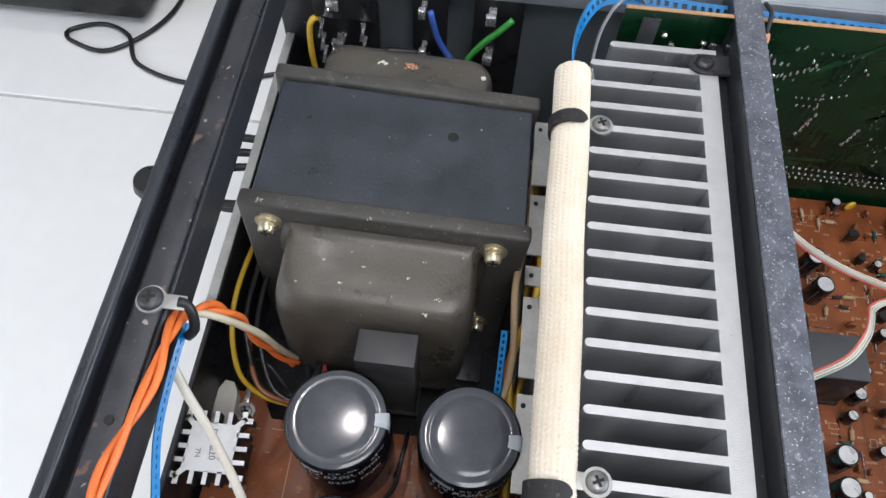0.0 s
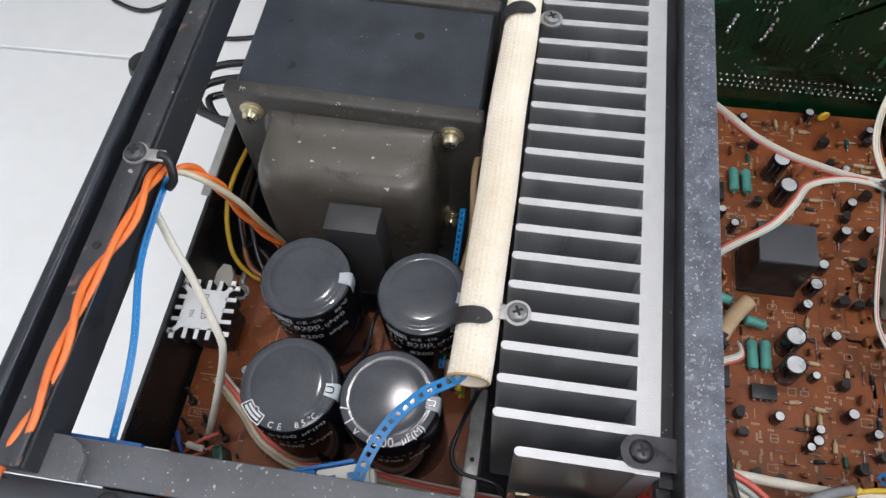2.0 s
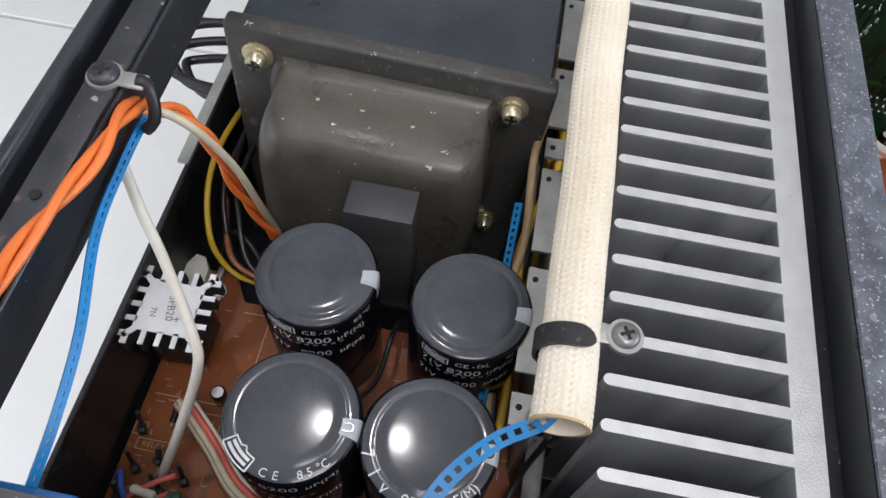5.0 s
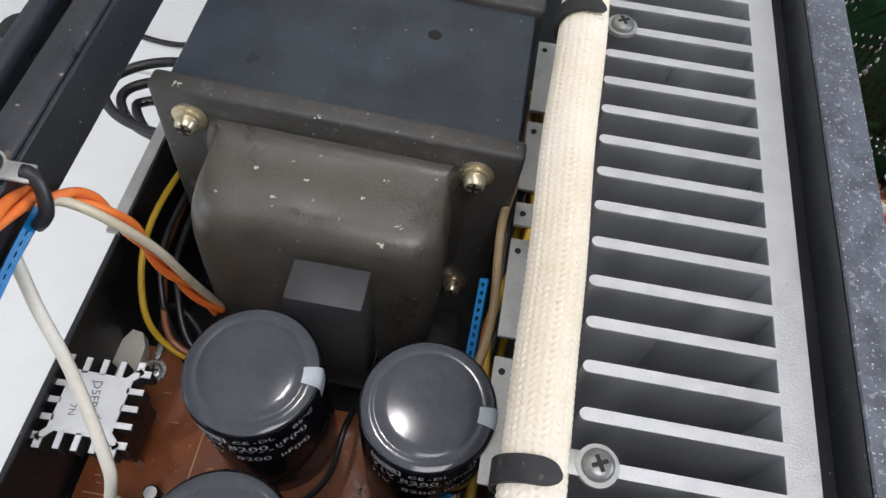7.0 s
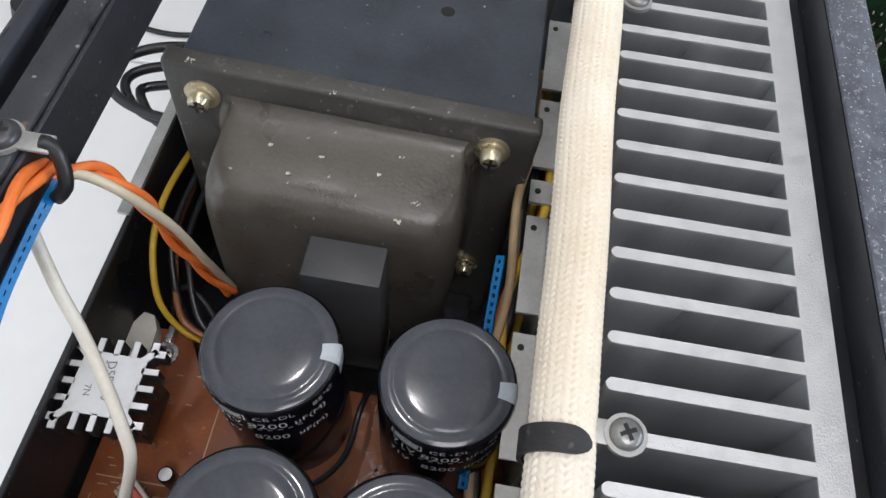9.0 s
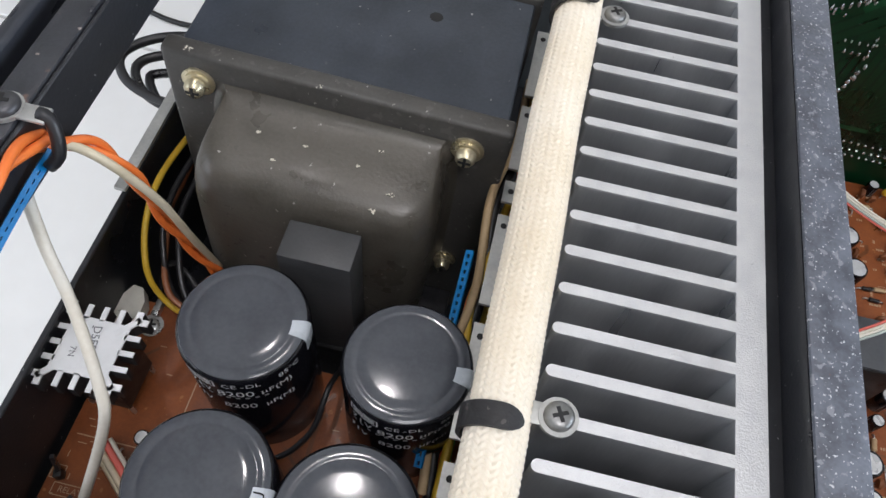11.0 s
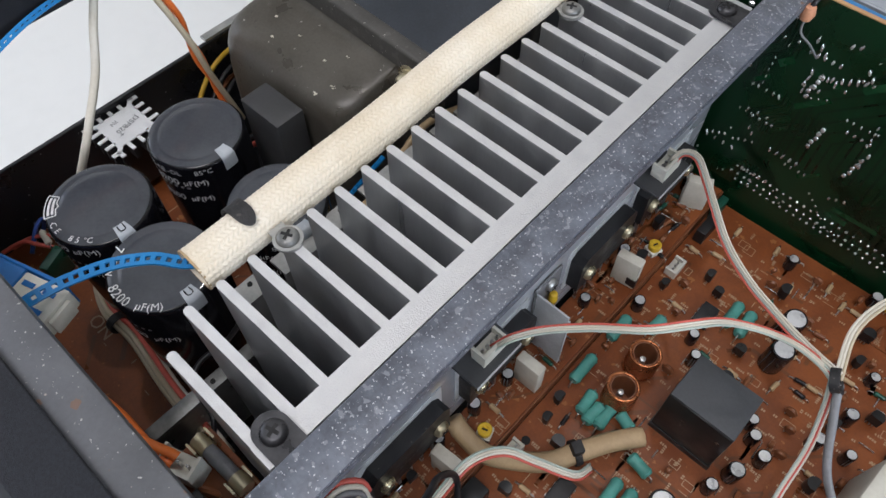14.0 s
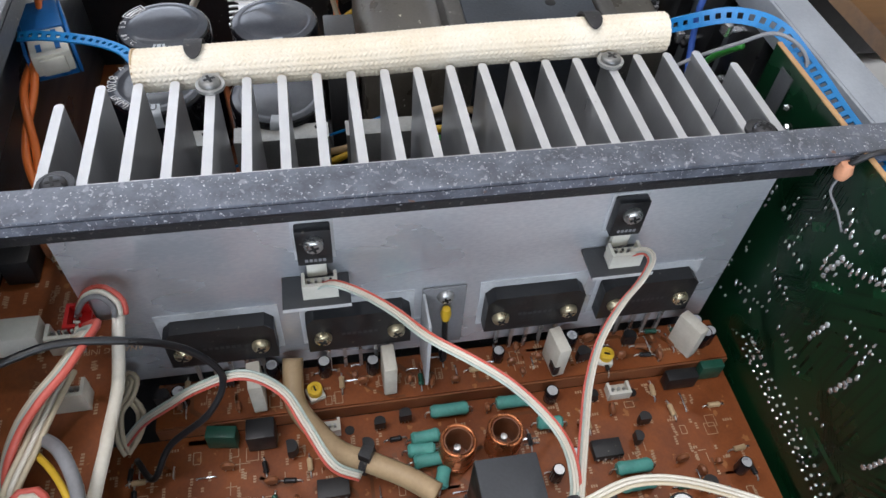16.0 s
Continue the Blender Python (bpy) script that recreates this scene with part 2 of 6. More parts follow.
def share(name, mesh, parent, at):
    ob = new(name, mesh)
    ob.parent = parent
    ob.matrix_basis = at
    return ob


def thing(name, label, category, at=(0, 0, 0), rz=0, group="", kind=""):
    ob = new(name)
    ob.empty_display_size = 0.005
    ob.matrix_basis = pose(*at, 0, 0, rz)
    return tagged(ob, label, category, group, kind)


def solid(name, bm, material, label, category, at=(0, 0, 0), rz=0, group="", kind=""):
    ob = to_object(name, bm, material)
    ob.matrix_basis = pose(*at, 0, 0, rz)
    return tagged(ob, label, category, group, kind)


def box(x0, x1, y0, y1, z0, z1, bevel=0.0, seg=2):
    bm = bmesh.new()
    bmesh.ops.create_cube(bm, size=1, matrix=pose((x0 + x1) / 2, (y0 + y1) / 2, (z0 + z1) / 2) @ Matrix.Diagonal((x1 - x0, y1 - y0, z1 - z0, 1)))
    if bevel:
        bmesh.ops.bevel(bm, geom=bm.edges[:], offset=bevel, segments=seg, profile=0.5, affect="EDGES")
    return bm


def join(*bms):
    out = bms[0]
    for b in bms[1:]:
        me = bpy.data.meshes.new("tmp")
        b.to_mesh(me)
        b.free()
        out.from_mesh(me)
        bpy.data.meshes.remove(me)
    return out


def moved(bm, m):
    bmesh.ops.transform(bm, matrix=m, verts=bm.verts)
    return bm


def lathe(profile, seg=24):
    """A turned solid from (radius, height) rows."""
    bm = bmesh.new()
    rings = []
    for r, z in profile:
        if r < 1e-7:
            rings.append([bm.verts.new((0, 0, z))])
        else:
            rings.append([bm.verts.new((r * math.cos(2 * math.pi * i / seg), r * math.sin(2 * math.pi * i / seg), z)) for i in range(seg)])
    for a, b in zip(rings, rings[1:]):
        for i in range(seg):
            j = (i + 1) % seg
            q = [a[i % len(a)], a[j % len(a)], b[j % len(b)], b[i % len(b)]]
            q = list(dict.fromkeys(q))
            if len(q) > 2:
                bm.faces.new(q)
    bmesh.ops.recalc_face_normals(bm, faces=bm.faces)
    return bm


def prism(outline, z0, z1, bevel=0.0):
    """An outline in x and y, raised from z0 to z1."""
    bm = bmesh.new()
    lo = [bm.verts.new((x, y, z0)) for x, y in outline]
    hi = [bm.verts.new((x, y, z1)) for x, y in outline]
    bm.faces.new(lo)
    bm.faces.new(hi)
    for i in range(len(outline)):
        j = (i + 1) % len(outline)
        bm.faces.new((lo[i], lo[j], hi[j], hi[i]))
    bmesh.ops.recalc_face_normals(bm, faces=bm.faces)
    return bm


def smooth_path(pts, step=0.0015):
    """A smooth line through the points."""
    p = [Vector(v) for v in pts]
    p = [p[0] * 2 - p[1]] + p + [p[-1] * 2 - p[-2]]
    out = []
    for i in range(1, len(p) - 2):
        a, b, c, d = p[i - 1 : i + 3]
        n = max(2, int((c - b).length / step))
        for k in range(n):
            t = k / n
            out.append(0.5 * (2 * b + (c - a) * t + (2 * a - 5 * b + 4 * c - d) * t * t + (3 * b - a - 3 * c + d) * t ** 3))
    out.append(p[-2])
    return out


def frames_of(path):
    """Tangent, side and up at each point of a line."""
    out, side = [], None
    for i in range(len(path)):
        t = (path[min(i + 1, len(path) - 1)] - path[max(i - 1, 0)]).normalized()
        if side is None:
            side = t.cross(Vector((0, 0, 1)))
            if side.length < 0.1:
                side = t.cross(Vector((1, 0, 0)))
        side = (side - t * side.dot(t)).normalized()
        out.append((t, side, side.cross(t)))
    return out


def wire_bm(pts, r, seg=8, step=0.0016, shift=0.0, lift=0.0, twist=0.0, phase=0.0):
    path = smooth_path(pts, step)
    fr = frames_of(path)
    bm = bmesh.new()
    rings, run = [], 0.0
    for i, (c, (t, s, u)) in enumerate(zip(path, fr)):
        if i:
            run += (c - path[i - 1]).length
        a = phase + (run / twist * 2 * math.pi if twist else 0)
        if twist:
            c = c + (s * math.cos(a) + u * math.sin(a)) * shift
        else:
            c = c + s * shift + u * lift
        rings.append([bm.verts.new(c + (s * math.cos(2 * math.pi * k / seg) + u * math.sin(2 * math.pi * k / seg)) * r) for k in range(seg)])
    for a, b in zip(rings, rings[1:]):
        for k in range(seg):
            j = (k + 1) % seg
            bm.faces.new((a[k], a[j], b[j], b[k]))
    bm.faces.new(rings[0][::-1])
    bm.faces.new(rings[-1])
    return bm


def wire(name, pts, r, material, label, category="wire", group=""):
    return solid(name, wire_bm(pts, r), material, label, category, group=group)


def ribbon(name, pts, colours, r, label, pitch=None, group="ribbon cables"):
    pitch = pitch or 2 * r * 0.98
    root = thing(name, label, "ribbon cable", group=group)
    k, r, pitch = len(colours), r * 0.76, pitch * 0.76
    for i, c in enumerate(colours):
        part("strand", wire_bm(pts, r, 7, shift=(i - (k - 1) / 2) * pitch), c, root)
    return root


def strap_bm(pts, width, pitch, flat=Vector((0, 0, 1)), thick=0.0007, hole=0.19):
    """A ladder strap with real holes; flat: its face, or the faces that it turns between."""
    path = smooth_path(pts, pitch / 4)
    bm = bmesh.new()
    rows = []
    for i, c in enumerate(path):
        t = (path[min(i + 1, len(path) - 1)] - path[max(i - 1, 0)]).normalized()
        s = t.cross(flat[0].lerp(flat[1], min(1, 2.5 * i / len(path))) if isinstance(flat, tuple) else flat).normalized()
        u = s.cross(t)
        rows.append([[bm.verts.new(c + s * w * width + u * h) for w in (-0.5, -hole, hole, 0.5)] for h in (0, thick)])
    for i in range(len(rows) - 1):
        a, b = rows[i], rows[i + 1]
        for k in range(3):
            if k == 1 and i % 4 in (1, 2):
                for h, o in ((1, 0),):
                    bm.faces.new((a[0][1], b[0][1], b[1][1], a[1][1]))
                    bm.faces.new((a[0][2], b[0][2], b[1][2], a[1][2]))
                continue
            for h in (0, 1):
                bm.faces.new((a[h][k], a[h][k + 1], b[h][k + 1], b[h][k]))
            if k == 1:
                if i % 4 == 0:
                    bm.faces.new((b[0][1], b[0][2], b[1][2], b[1][1]))
                if i % 4 == 3:
                    bm.faces.new((a[0][1], a[0][2], a[1][2], a[1][1]))
        bm.faces.new((a[0][0], b[0][0], b[1][0], a[1][0]))
        bm.faces.new((a[0][3], b[0][3], b[1][3], a[1][3]))
    bmesh.ops.recalc_face_normals(bm, faces=bm.faces)
    return bm


def letters(s, size):
    """Flat letters in the x-y plane, centred, as a bmesh."""
    cu = bpy.data.curves.new("letters", "FONT")
    cu.body, cu.size, cu.align_x, cu.align_y, cu.resolution_u = s, size, "CENTER", "CENTER", 2
    ob = bpy.data.objects.new("letters", cu)
    me = ob.to_mesh()
    bm = bmesh.new()
    bm.from_mesh(me)
    ob.to_mesh_clear()
    bpy.data.objects.remove(ob)
    return bm


def wrapped(bm, radius, angle, z):
    """Bends flat letters round an upright cylinder, facing out at the angle."""
    for v in bm.verts:
        a = radians(angle) + v.co.x / radius
        v.co = Vector((radius * math.cos(a), radius * math.sin(a), z + v.co.y))
    return bm


def crowned(bm, radius, angle, z):
    """Lays flat letters round the rim of an upright cylinder's top."""
    for v in bm.verts:
        a = radians(angle) + v.co.x / radius
        q = radius - v.co.y
        v.co = Vector((q * math.cos(a), q * math.sin(a), z))
    return bm


def screw(name, at, r, material, label, turn=None, group="screws", h=None, spin=20):
    """A pan-head cross screw, standing on the given place, its axis along turn's z."""
    h = h or r * 0.55
    root = thing(name, label, "screw", group=group)
    root.matrix_basis = Matrix.Translation(at) @ (turn or Matrix.Identity(4)) @ pose(0, 0, 0, 0, 0, spin)
    part("head", lathe([(r, 0), (r * 1.0, h * 0.35), (r * 0.86, h * 0.75), (r * 0.6, h * 0.95), (0, h)], 20), material, root)
    a = r * 0.52
    w = r * 0.13
    cross = join(box(-a, a, -w, w, h * 0.8, h * 1.03), box(-w, w, -a, a, h * 0.8, h * 1.035))
    part("cross_slot", cross, "recess", root)
    return root


FACE_FRONT = Matrix.Rotation(radians(90), 4, "X")
FACE_RIGHT = Matrix.Rotation(radians(90), 4, "Y")

BL, BR, BI, PAN, GROUND = -0.085, -0.098, -0.091, -0.122, -0.30
rnd = random.Random(7)

# ---------------------------------------------------------------- room
floor = thing("floor", "white glossy ceramic floor tiles with thin grey joints", "floor", kind="structure")
part("screed", box(-2.6, 2.9, -2.65, 2.85, GROUND - 0.06, GROUND - 0.003), "grout", floor)
tile = None
for i in range(9):
    for j in range(9):
        if tile is None:
            tile = part("tile", box(0, 0.597, 0, 0.597, -0.012, 0, 0.001, 1), "tile", floor)
            mesh = tile.data
            tile.matrix_basis = pose(-2.55, -2.616, GROUND)
        else:
            share("tile", mesh, floor, pose(-2.55 + i * 0.6, -2.616 + j * 0.6, GROUND))
# west wall is left open only for the added fill lamp
for n, b in (("wall_north", box(-2.4, 2.4, 2.5, 2.6, GROUND, 2.1)), ("wall_south", box(-2.4, 2.4, -2.4, -2.3, GROUND, 2.1)), ("wall_west", join(box(-2.4, -2.3, -2.3, -1.8, GROUND, 2.1), box(-2.4, -2.3, 0.0, 2.5, GROUND, 2.1), box(-2.4, -2.3, -1.8, 0.0, GROUND, 0.2), box(-2.4, -2.3, -1.8, 0.0, 1.8, 2.1))),
             ("wall_east", join(box(2.3, 2.4, -2.3, -1.5, GROUND, 2.1), box(2.3, 2.4, 0.5, 2.5, GROUND, 2.1), box(2.3, 2.4, -1.5, 0.5, GROUND, -0.2), box(2.3, 2.4, -1.5, 0.5, 1.0, 2.1)))):
    solid(n, b, "wall_paint", "plain off-white painted room wall", "wall", kind="structure")
solid("ceiling", box(-2.4, 2.4, -2.4, 2.6, 2.1, 2.2), "wall_paint", "plain white room ceiling", "ceiling", kind="structure")

# low wooden stand under the amplifier
stand = thing("wooden_stand", "low brown wooden stand under the open amplifier", "stand", at=(0, 0, GROUND))
part("top", prism([(-0.168, -0.02), (1.25, -0.02), (1.25, 1.25), (-0.32, 1.25), (-0.32, 0.47), (-0.168, 0.47)], 0.15, 0.163, 0.002), "wood", stand)
for x in (-0.15, 1.2):
    for y in (0.0, 1.2):
        part("leg", box(x, x + 0.035, y, y + 0.035, 0, 0.15, 0.002), "wood", stand)

for k, pts in enumerate(([(0.02, 0.46), (0.10, 0.43), (0.17, 0.47), (0.26, 0.44), (0.36, 0.40)], [(0.00, 0.54), (0.09, 0.50), (0.15, 0.40), (0.22, 0.36), (0.32, 0.33)], [(0.05, 0.62), (0.14, 0.58), (0.24, 0.52), (0.30, 0.42), (0.34, 0.30)])):
    wire("stand_cable", [(x - 0.2, y, GROUND + 0.167 + 0.006 * k) for x, y in pts], 0.0032, "wire_black", "black cable lying on the wooden stand", "cable", "cables on the stand")

# black box and cables on the floor
lb = thing("loudspeaker_box", "matt black box standing on the white floor", "loudspeaker", at=(-0.66, 0.6, GROUND))
part("cabinet", box(-0.27, 0.255, -0.125, 0.2, 0.012, 0.32, 0.006), "black_plastic", lb)
for x in (-0.23, 0.21):
    for y in (-0.09, 0.15):
        part("foot", lathe([(0.014, 0), (0.016, 0.012), (0, 0.012)], 16), "black_plastic", lb, at=pose(x, y, 0))
wire("floor_cable", [(-0.385, 0.60, -0.297), (-0.389, 0.5, -0.297), (-0.43, 0.445, -0.297), (-0.47, 0.45, -0.297), (-0.478, 0.463, -0.297), (-0.45, 0.475, -0.297), (-0.42, 0.462, -0.295), (-0.40, 0.43, -0.297), (-0.34, 0.415, -0.297), (-0.26, 0.44, -0.297), (-0.2, 0.45, -0.297)], 0.0022, "wire_black", "thin black cable looped on the white floor", "cable")
for k in range(3):
    d, z = 0.0045 * k, -0.098 - 0.007 * k
    wire("coiled_mains_cable", [(-0.177, 0.214 - d * 0.5, z), (-0.205, 0.217 - d, z), (-0.226, 0.211 - d, z), (-0.237 + d, 0.197, z), (-0.229 + d, 0.184 + d * 0.4, z - 0.002), (-0.208, 0.178 + d * 0.6, z - 0.003), (-0.177, 0.179 + d * 0.5, z)], 0.0022, "wire_black", "coiled black power cord tied against the chassis side", "cable", "power cord loops")

# ---------------------------------------------------------------- chassis
ch = thing("amplifier_chassis", "open black steel amplifier chassis with its cover removed", "amplifier", at=(0, 0, PAN))
Z = -PAN
part("bottom_pan", box(-0.176, 0.30, -0.04, 0.252, 0, 0.0015), "black_steel", ch)
part("side_wall", box(-0.1765, -0.1745, -0.04, 0.2505, 0, Z - 0.05, 0.0004, 1), "black_steel", ch)
part("side_lip", box(-0.1785, -0.1747, 0.10, 0.2505, Z - 0.0495, Z - 0.0482), "zinc", ch, "bare zinc lip")
part("right_side_wall", box(0.30, 0.302, -0.04, 0.252, 0, Z - 0.01), "black_steel", ch)
part("rear_panel", box(-0.178, 0.302, 0.2525, 0.254, 0, Z - 0.006), "rear_panel", ch, "blue-grey steel rear panel")
part("rear_rim", join(box(-0.178, 0.302, 0.2465, 0.2605, Z - 0.0055, Z - 0.0035, 0.0006), box(-0.178, 0.302, 0.245, 0.2464, Z - 0.016, Z - 0.0035, 0.0004)), "rim_steel", ch, "pale grey folded rear rim")
for x in (-0.15, 0.28):
    for y in (0.0, 0.22):
        part("foot", lathe([(0.014, -0.015), (0.017, -0.002), (0.017, 0), (0, 0)], 20), "black_plastic", ch, at=pose(x, y, 0))
# front: grey top bar, black extrusion
part("front_bar", join(box(-0.19, 0.31, -0.0282, -0.0165, Z + 0.0095, Z + 0.012, 0.0008), box(-0.185, 0.31, -0.0181, -0.0166, Z + 0.003, Z + 0.0094)), "front_steel", ch, "dark grey scuffed front top bar")
part("front_extrusion", box(-0.19, 0.315, -0.0395, -0.0287, Z - 0.1, Z + 0.0112, 0.0005), "front_black", ch, "satin black front panel edge")
part("front_extrusion", box(-0.19, 0.315, -0.0520, -0.0399, Z - 0.1, Z + 0.0108, 0.0005), "front_black", ch, "satin black front panel edge")
part("front_extrusion", box(-0.19, 0.315, -0.070, -0.0524, Z - 0.1, Z + 0.0100, 0.0012), "front_black", ch, "satin black front panel edge")
part("corner_plate", prism([(-0.183, -0.0285), (-0.150, -0.0285), (-0.150, -0.022), (-0.1525, -0.0185), (-0.157, -0.0168), (-0.183, -0.0168)], Z + 0.0122, Z + 0.0142), "front_steel", ch)
part("corner_hole", lathe([(0.0016, 0), (0.0016, 0.0004), (0, 0.0004)], 14), "recess", ch, at=pose(-0.1685, -0.0215, Z + 0.0142))
# left rail
part("rail_lip", box(-0.1788, -0.1746, -0.028, 0.2455, Z + 0.0095, Z + 0.0240, 0.0012, 3), "rail_black", ch, "rounded satin black outer lip")
part("rail_groove", box(-0.1745, -0.1704, -0.028, 0.2455, Z + 0.0095, Z + 0.0150), "black_steel", ch)
part("rail_flat", box(-0.1703, -0.1624, -0.028, 0.2455, Z + 0.010, Z + 0.0225, 0.0008, 2), "rail_steel", ch, "worn flat rail with rust streaks")
part("rail_web", box(-0.1623, -0.1611, -0.028, 0.2455, Z + 0.0060, Z + 0.0217, 0.0004, 1), "black_steel", ch, "chipped black inner face of the rail")
part("rail_hole", lathe([(0.0013, 0), (0.0013, 0.0004), (0, 0.0004)], 14), "recess", ch, at=pose(-0.1662, 0.0380, Z + 0.0225))
part("rear_post", box(-0.1797, -0.161, 0.2456, 0.252, 0, Z + 0.0235, 0.001), "black_steel", ch)
part("rail_stud", lathe([(0.005, 0), (0.006, 0.003), (0.005, 0.006), (0, 0.0065)], 16), "black_plastic", ch, at=pose(-0.1815, 0.114, Z + 0.012))
screw("front_screw", (-0.1405, -0.0328, 0.0113), 0.0036, "dark_steel", "dark cross-head screw in the black front panel", spin=30)
screw("rail_screw", (-0.1657, 0.0718, 0.0236), 0.0036, "dark_steel", "dark cross-head screw holding the wire clamp on the rail", spin=10)
felt = solid("felt_strip", box(-0.0968, -0.0015, -0.0415, -0.0272, 0.0123, 0.0146, 0.0010, 2), "felt", "dark grey felt strip glued on the front panel", "felt strip")

# wire clamp on the rail
wc = thing("wire_clamp", "metal wire clamp with black sleeve on the rail", "clamp", at=(-0.1657, 0.0718, 0.0226))
part("lug", join(lathe([(0.0042, 0), (0.0042, 0.001), (0, 0.001)], 20), box(0.002, 0.0098, -0.0022, 0.0022, 0, 0.0009, 0.0003)), "zinc", wc)
part("black_sleeve", wire_bm([(0.0078, 0, 0.0012), (0.0100, -0.0002, 0.0004), (0.0112, -0.0018, -0.0030), (0.0112, -0.0042, -0.0072), (0.0090, -0.0058, -0.0095)], 0.0015, 10), "wire_black", wc)

# cross bar over the heat sink
cb = thing("cross_bar", "dark chipped steel cross bar, its lit top painted blue-grey", "cross bar")
# flange takes the brightened steel, the web stays black
part("top_flange", box(0.0112, 0.0222, -0.0285, 0.2445, 0.0093, 0.0107, 0.0005, 2), "flange_steel_lit", cb)
part("end_tab", box(0.0112, 0.0222, -0.0290, -0.0150, 0.0123, 0.0135, 0.0004, 1), "flange_steel_lit", cb)
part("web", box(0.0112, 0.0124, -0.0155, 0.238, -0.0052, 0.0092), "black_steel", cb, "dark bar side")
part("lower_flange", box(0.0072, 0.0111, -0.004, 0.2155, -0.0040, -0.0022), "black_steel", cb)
part("outer_lip", box(0.0212, 0.0222, -0.0145, 0.238, 0.0062, 0.0092), "flange_steel_lit", cb)
for y in (0.0045, 0.2030):
    o = [(0.0115, y - 0.0048), (0.0115, y + 0.0048)] + [(0.0005 + 0.0048 * math.cos(a), y + 0.0048 * math.sin(a)) for a in np.linspace(math.pi / 2, 1.5 * math.pi, 12)]
    part("lug", prism(o, 0.0003, 0.0014), "dark_steel", cb, "grey screw lug")
screw("lug_screw", (0.0015, 0.0045, 0.0015), 0.0034, "dark_steel", "dark cross-head screw in the cross bar lug", spin=15)
screw("lug_screw", (0.0015, 0.2030, 0.0015), 0.0034, "dark_steel", "dark cross-head screw in the cross bar lug", spin=40)
screw("bar_screw", (0.0165, -0.0235, 0.0136), 0.0032, "dark_steel", "dark cross-head screw at the cross bar end", spin=5)
solid("foam_strip", box(0.0069, 0.0110, -0.012, 0.236, -0.0095, -0.0042), "nylon_black", "black foam strip between the bar and heat sink", "foam strip")

# ---------------------------------------------------------------- heat sink
PITCH = 0.0105
hs = thing("heat_sink", "extruded aluminium heat sink with twenty-one vertical fins", "heat sink", at=(0, 0, -0.088))
TOP = 0.088


def fin_outline(length, w=0.0014):
    return [(0, -w), (0, w)] + [(-length + w + w * math.cos(a), w * math.sin(a)) for a in np.linspace(math.pi / 2, 1.5 * math.pi, 9)]


long_fin = short_fin = None
for i in range(21):
    short = i in (0, 20)
    src = short_fin if short else long_fin
    if src is None:
        f = part("fin", prism(fin_outline(0.034 if short else 0.0415), 0, TOP - 0.0006), "fin_metal", hs, at=pose(0, i * PITCH, 0))
        e = part("fin_edge", prism(fin_outline(0.034 if short else 0.0415), TOP - 0.0006, TOP), "cut_metal", f, "bright sawn top edge")
        if short:
            short_fin = (f.data, e.data)
        else:
            long_fin = (f.data, e.data)
    else:
        f = share("fin", src[0], hs, pose(0, i * PITCH, 0))
        share("fin_edge", src[1], f, Matrix.Identity(4))
part("fin_root", box(0, 0.0008, -0.0016, 0.2116, 0, TOP - 0.0006), "fin_metal", hs, "drawn grey face between the fins")
part("base_plate", box(0.0008, 0.0070, -0.0016, 0.2116, 0, TOP - 0.0006), "plate_metal", hs, "flat brushed aluminium base plate")
part("plate_edge", box(0, 0.0070, -0.0016, 0.2116, TOP - 0.0006, TOP), "cut_metal", hs, "bright sawn top edge")
# ring lugs of the clips on two fins
for y in (4 * PITCH, 16 * PITCH):
    cl = thing("sleeve_clip", "black fabric clip holding the cream sleeve to a fin", "clip", at=(-0.0375, y, 0.0002), group="sleeve clips")
    part("ring", join(lathe([(0.0043, 0), (0.0043, 0.0011), (0, 0.0011)], 24), box(-0.0075, -0.002, -0.0025, 0.0025, 0, 0.0008, 0.0002)), "zinc", cl, "bare metal ring lug")
    bm = bmesh.new()
    rows = []
    cx, cz, rr = -0.0500 + 0.0375 + 0.009 * (y - 0.019), -0.0018 + 0.0297 * (y - 0.019), 0.0072
    angs = np.linspace(radians(52), radians(235), 26)
    for k, a in enumerate(angs):
        end = min(k, 5)
        w = 0.0027 * math.sqrt(max(0.03, 1 - ((5 - end) / 5) ** 2)) if k < 5 else 0.0027
        rows.append([[bm.verts.new((cx + q * math.cos(a), -0.0045 + s * w, cz + q * math.sin(a))) for s in (-1, -0.6, 0.6, 1)] for q in (rr, rr + 0.0009)])
    for a, b in zip(rows, rows[1:]):
        for k in range(3):
            bm.faces.new((a[1][k], a[1][k + 1], b[1][k + 1], b[1][k]))
            bm.faces.new((a[0][k], a[0][k + 1], b[0][k + 1], b[0][k]))
        bm.faces.new((a[0][0], b[0][0], b[1][0], a[1][0]))
        bm.faces.new((a[0][3], b[0][3], b[1][3], a[1][3]))
    bmesh.ops.recalc_face_normals(bm, faces=bm.faces)
    part("strap", bm, "nylon_black", cl, "worn black fabric strap")
    screw("clip_screw", (-0.0375, y, 0.0013), 0.0033, "screw_zinc", "grey zinc cross-head screw in the clip ring", spin=25)

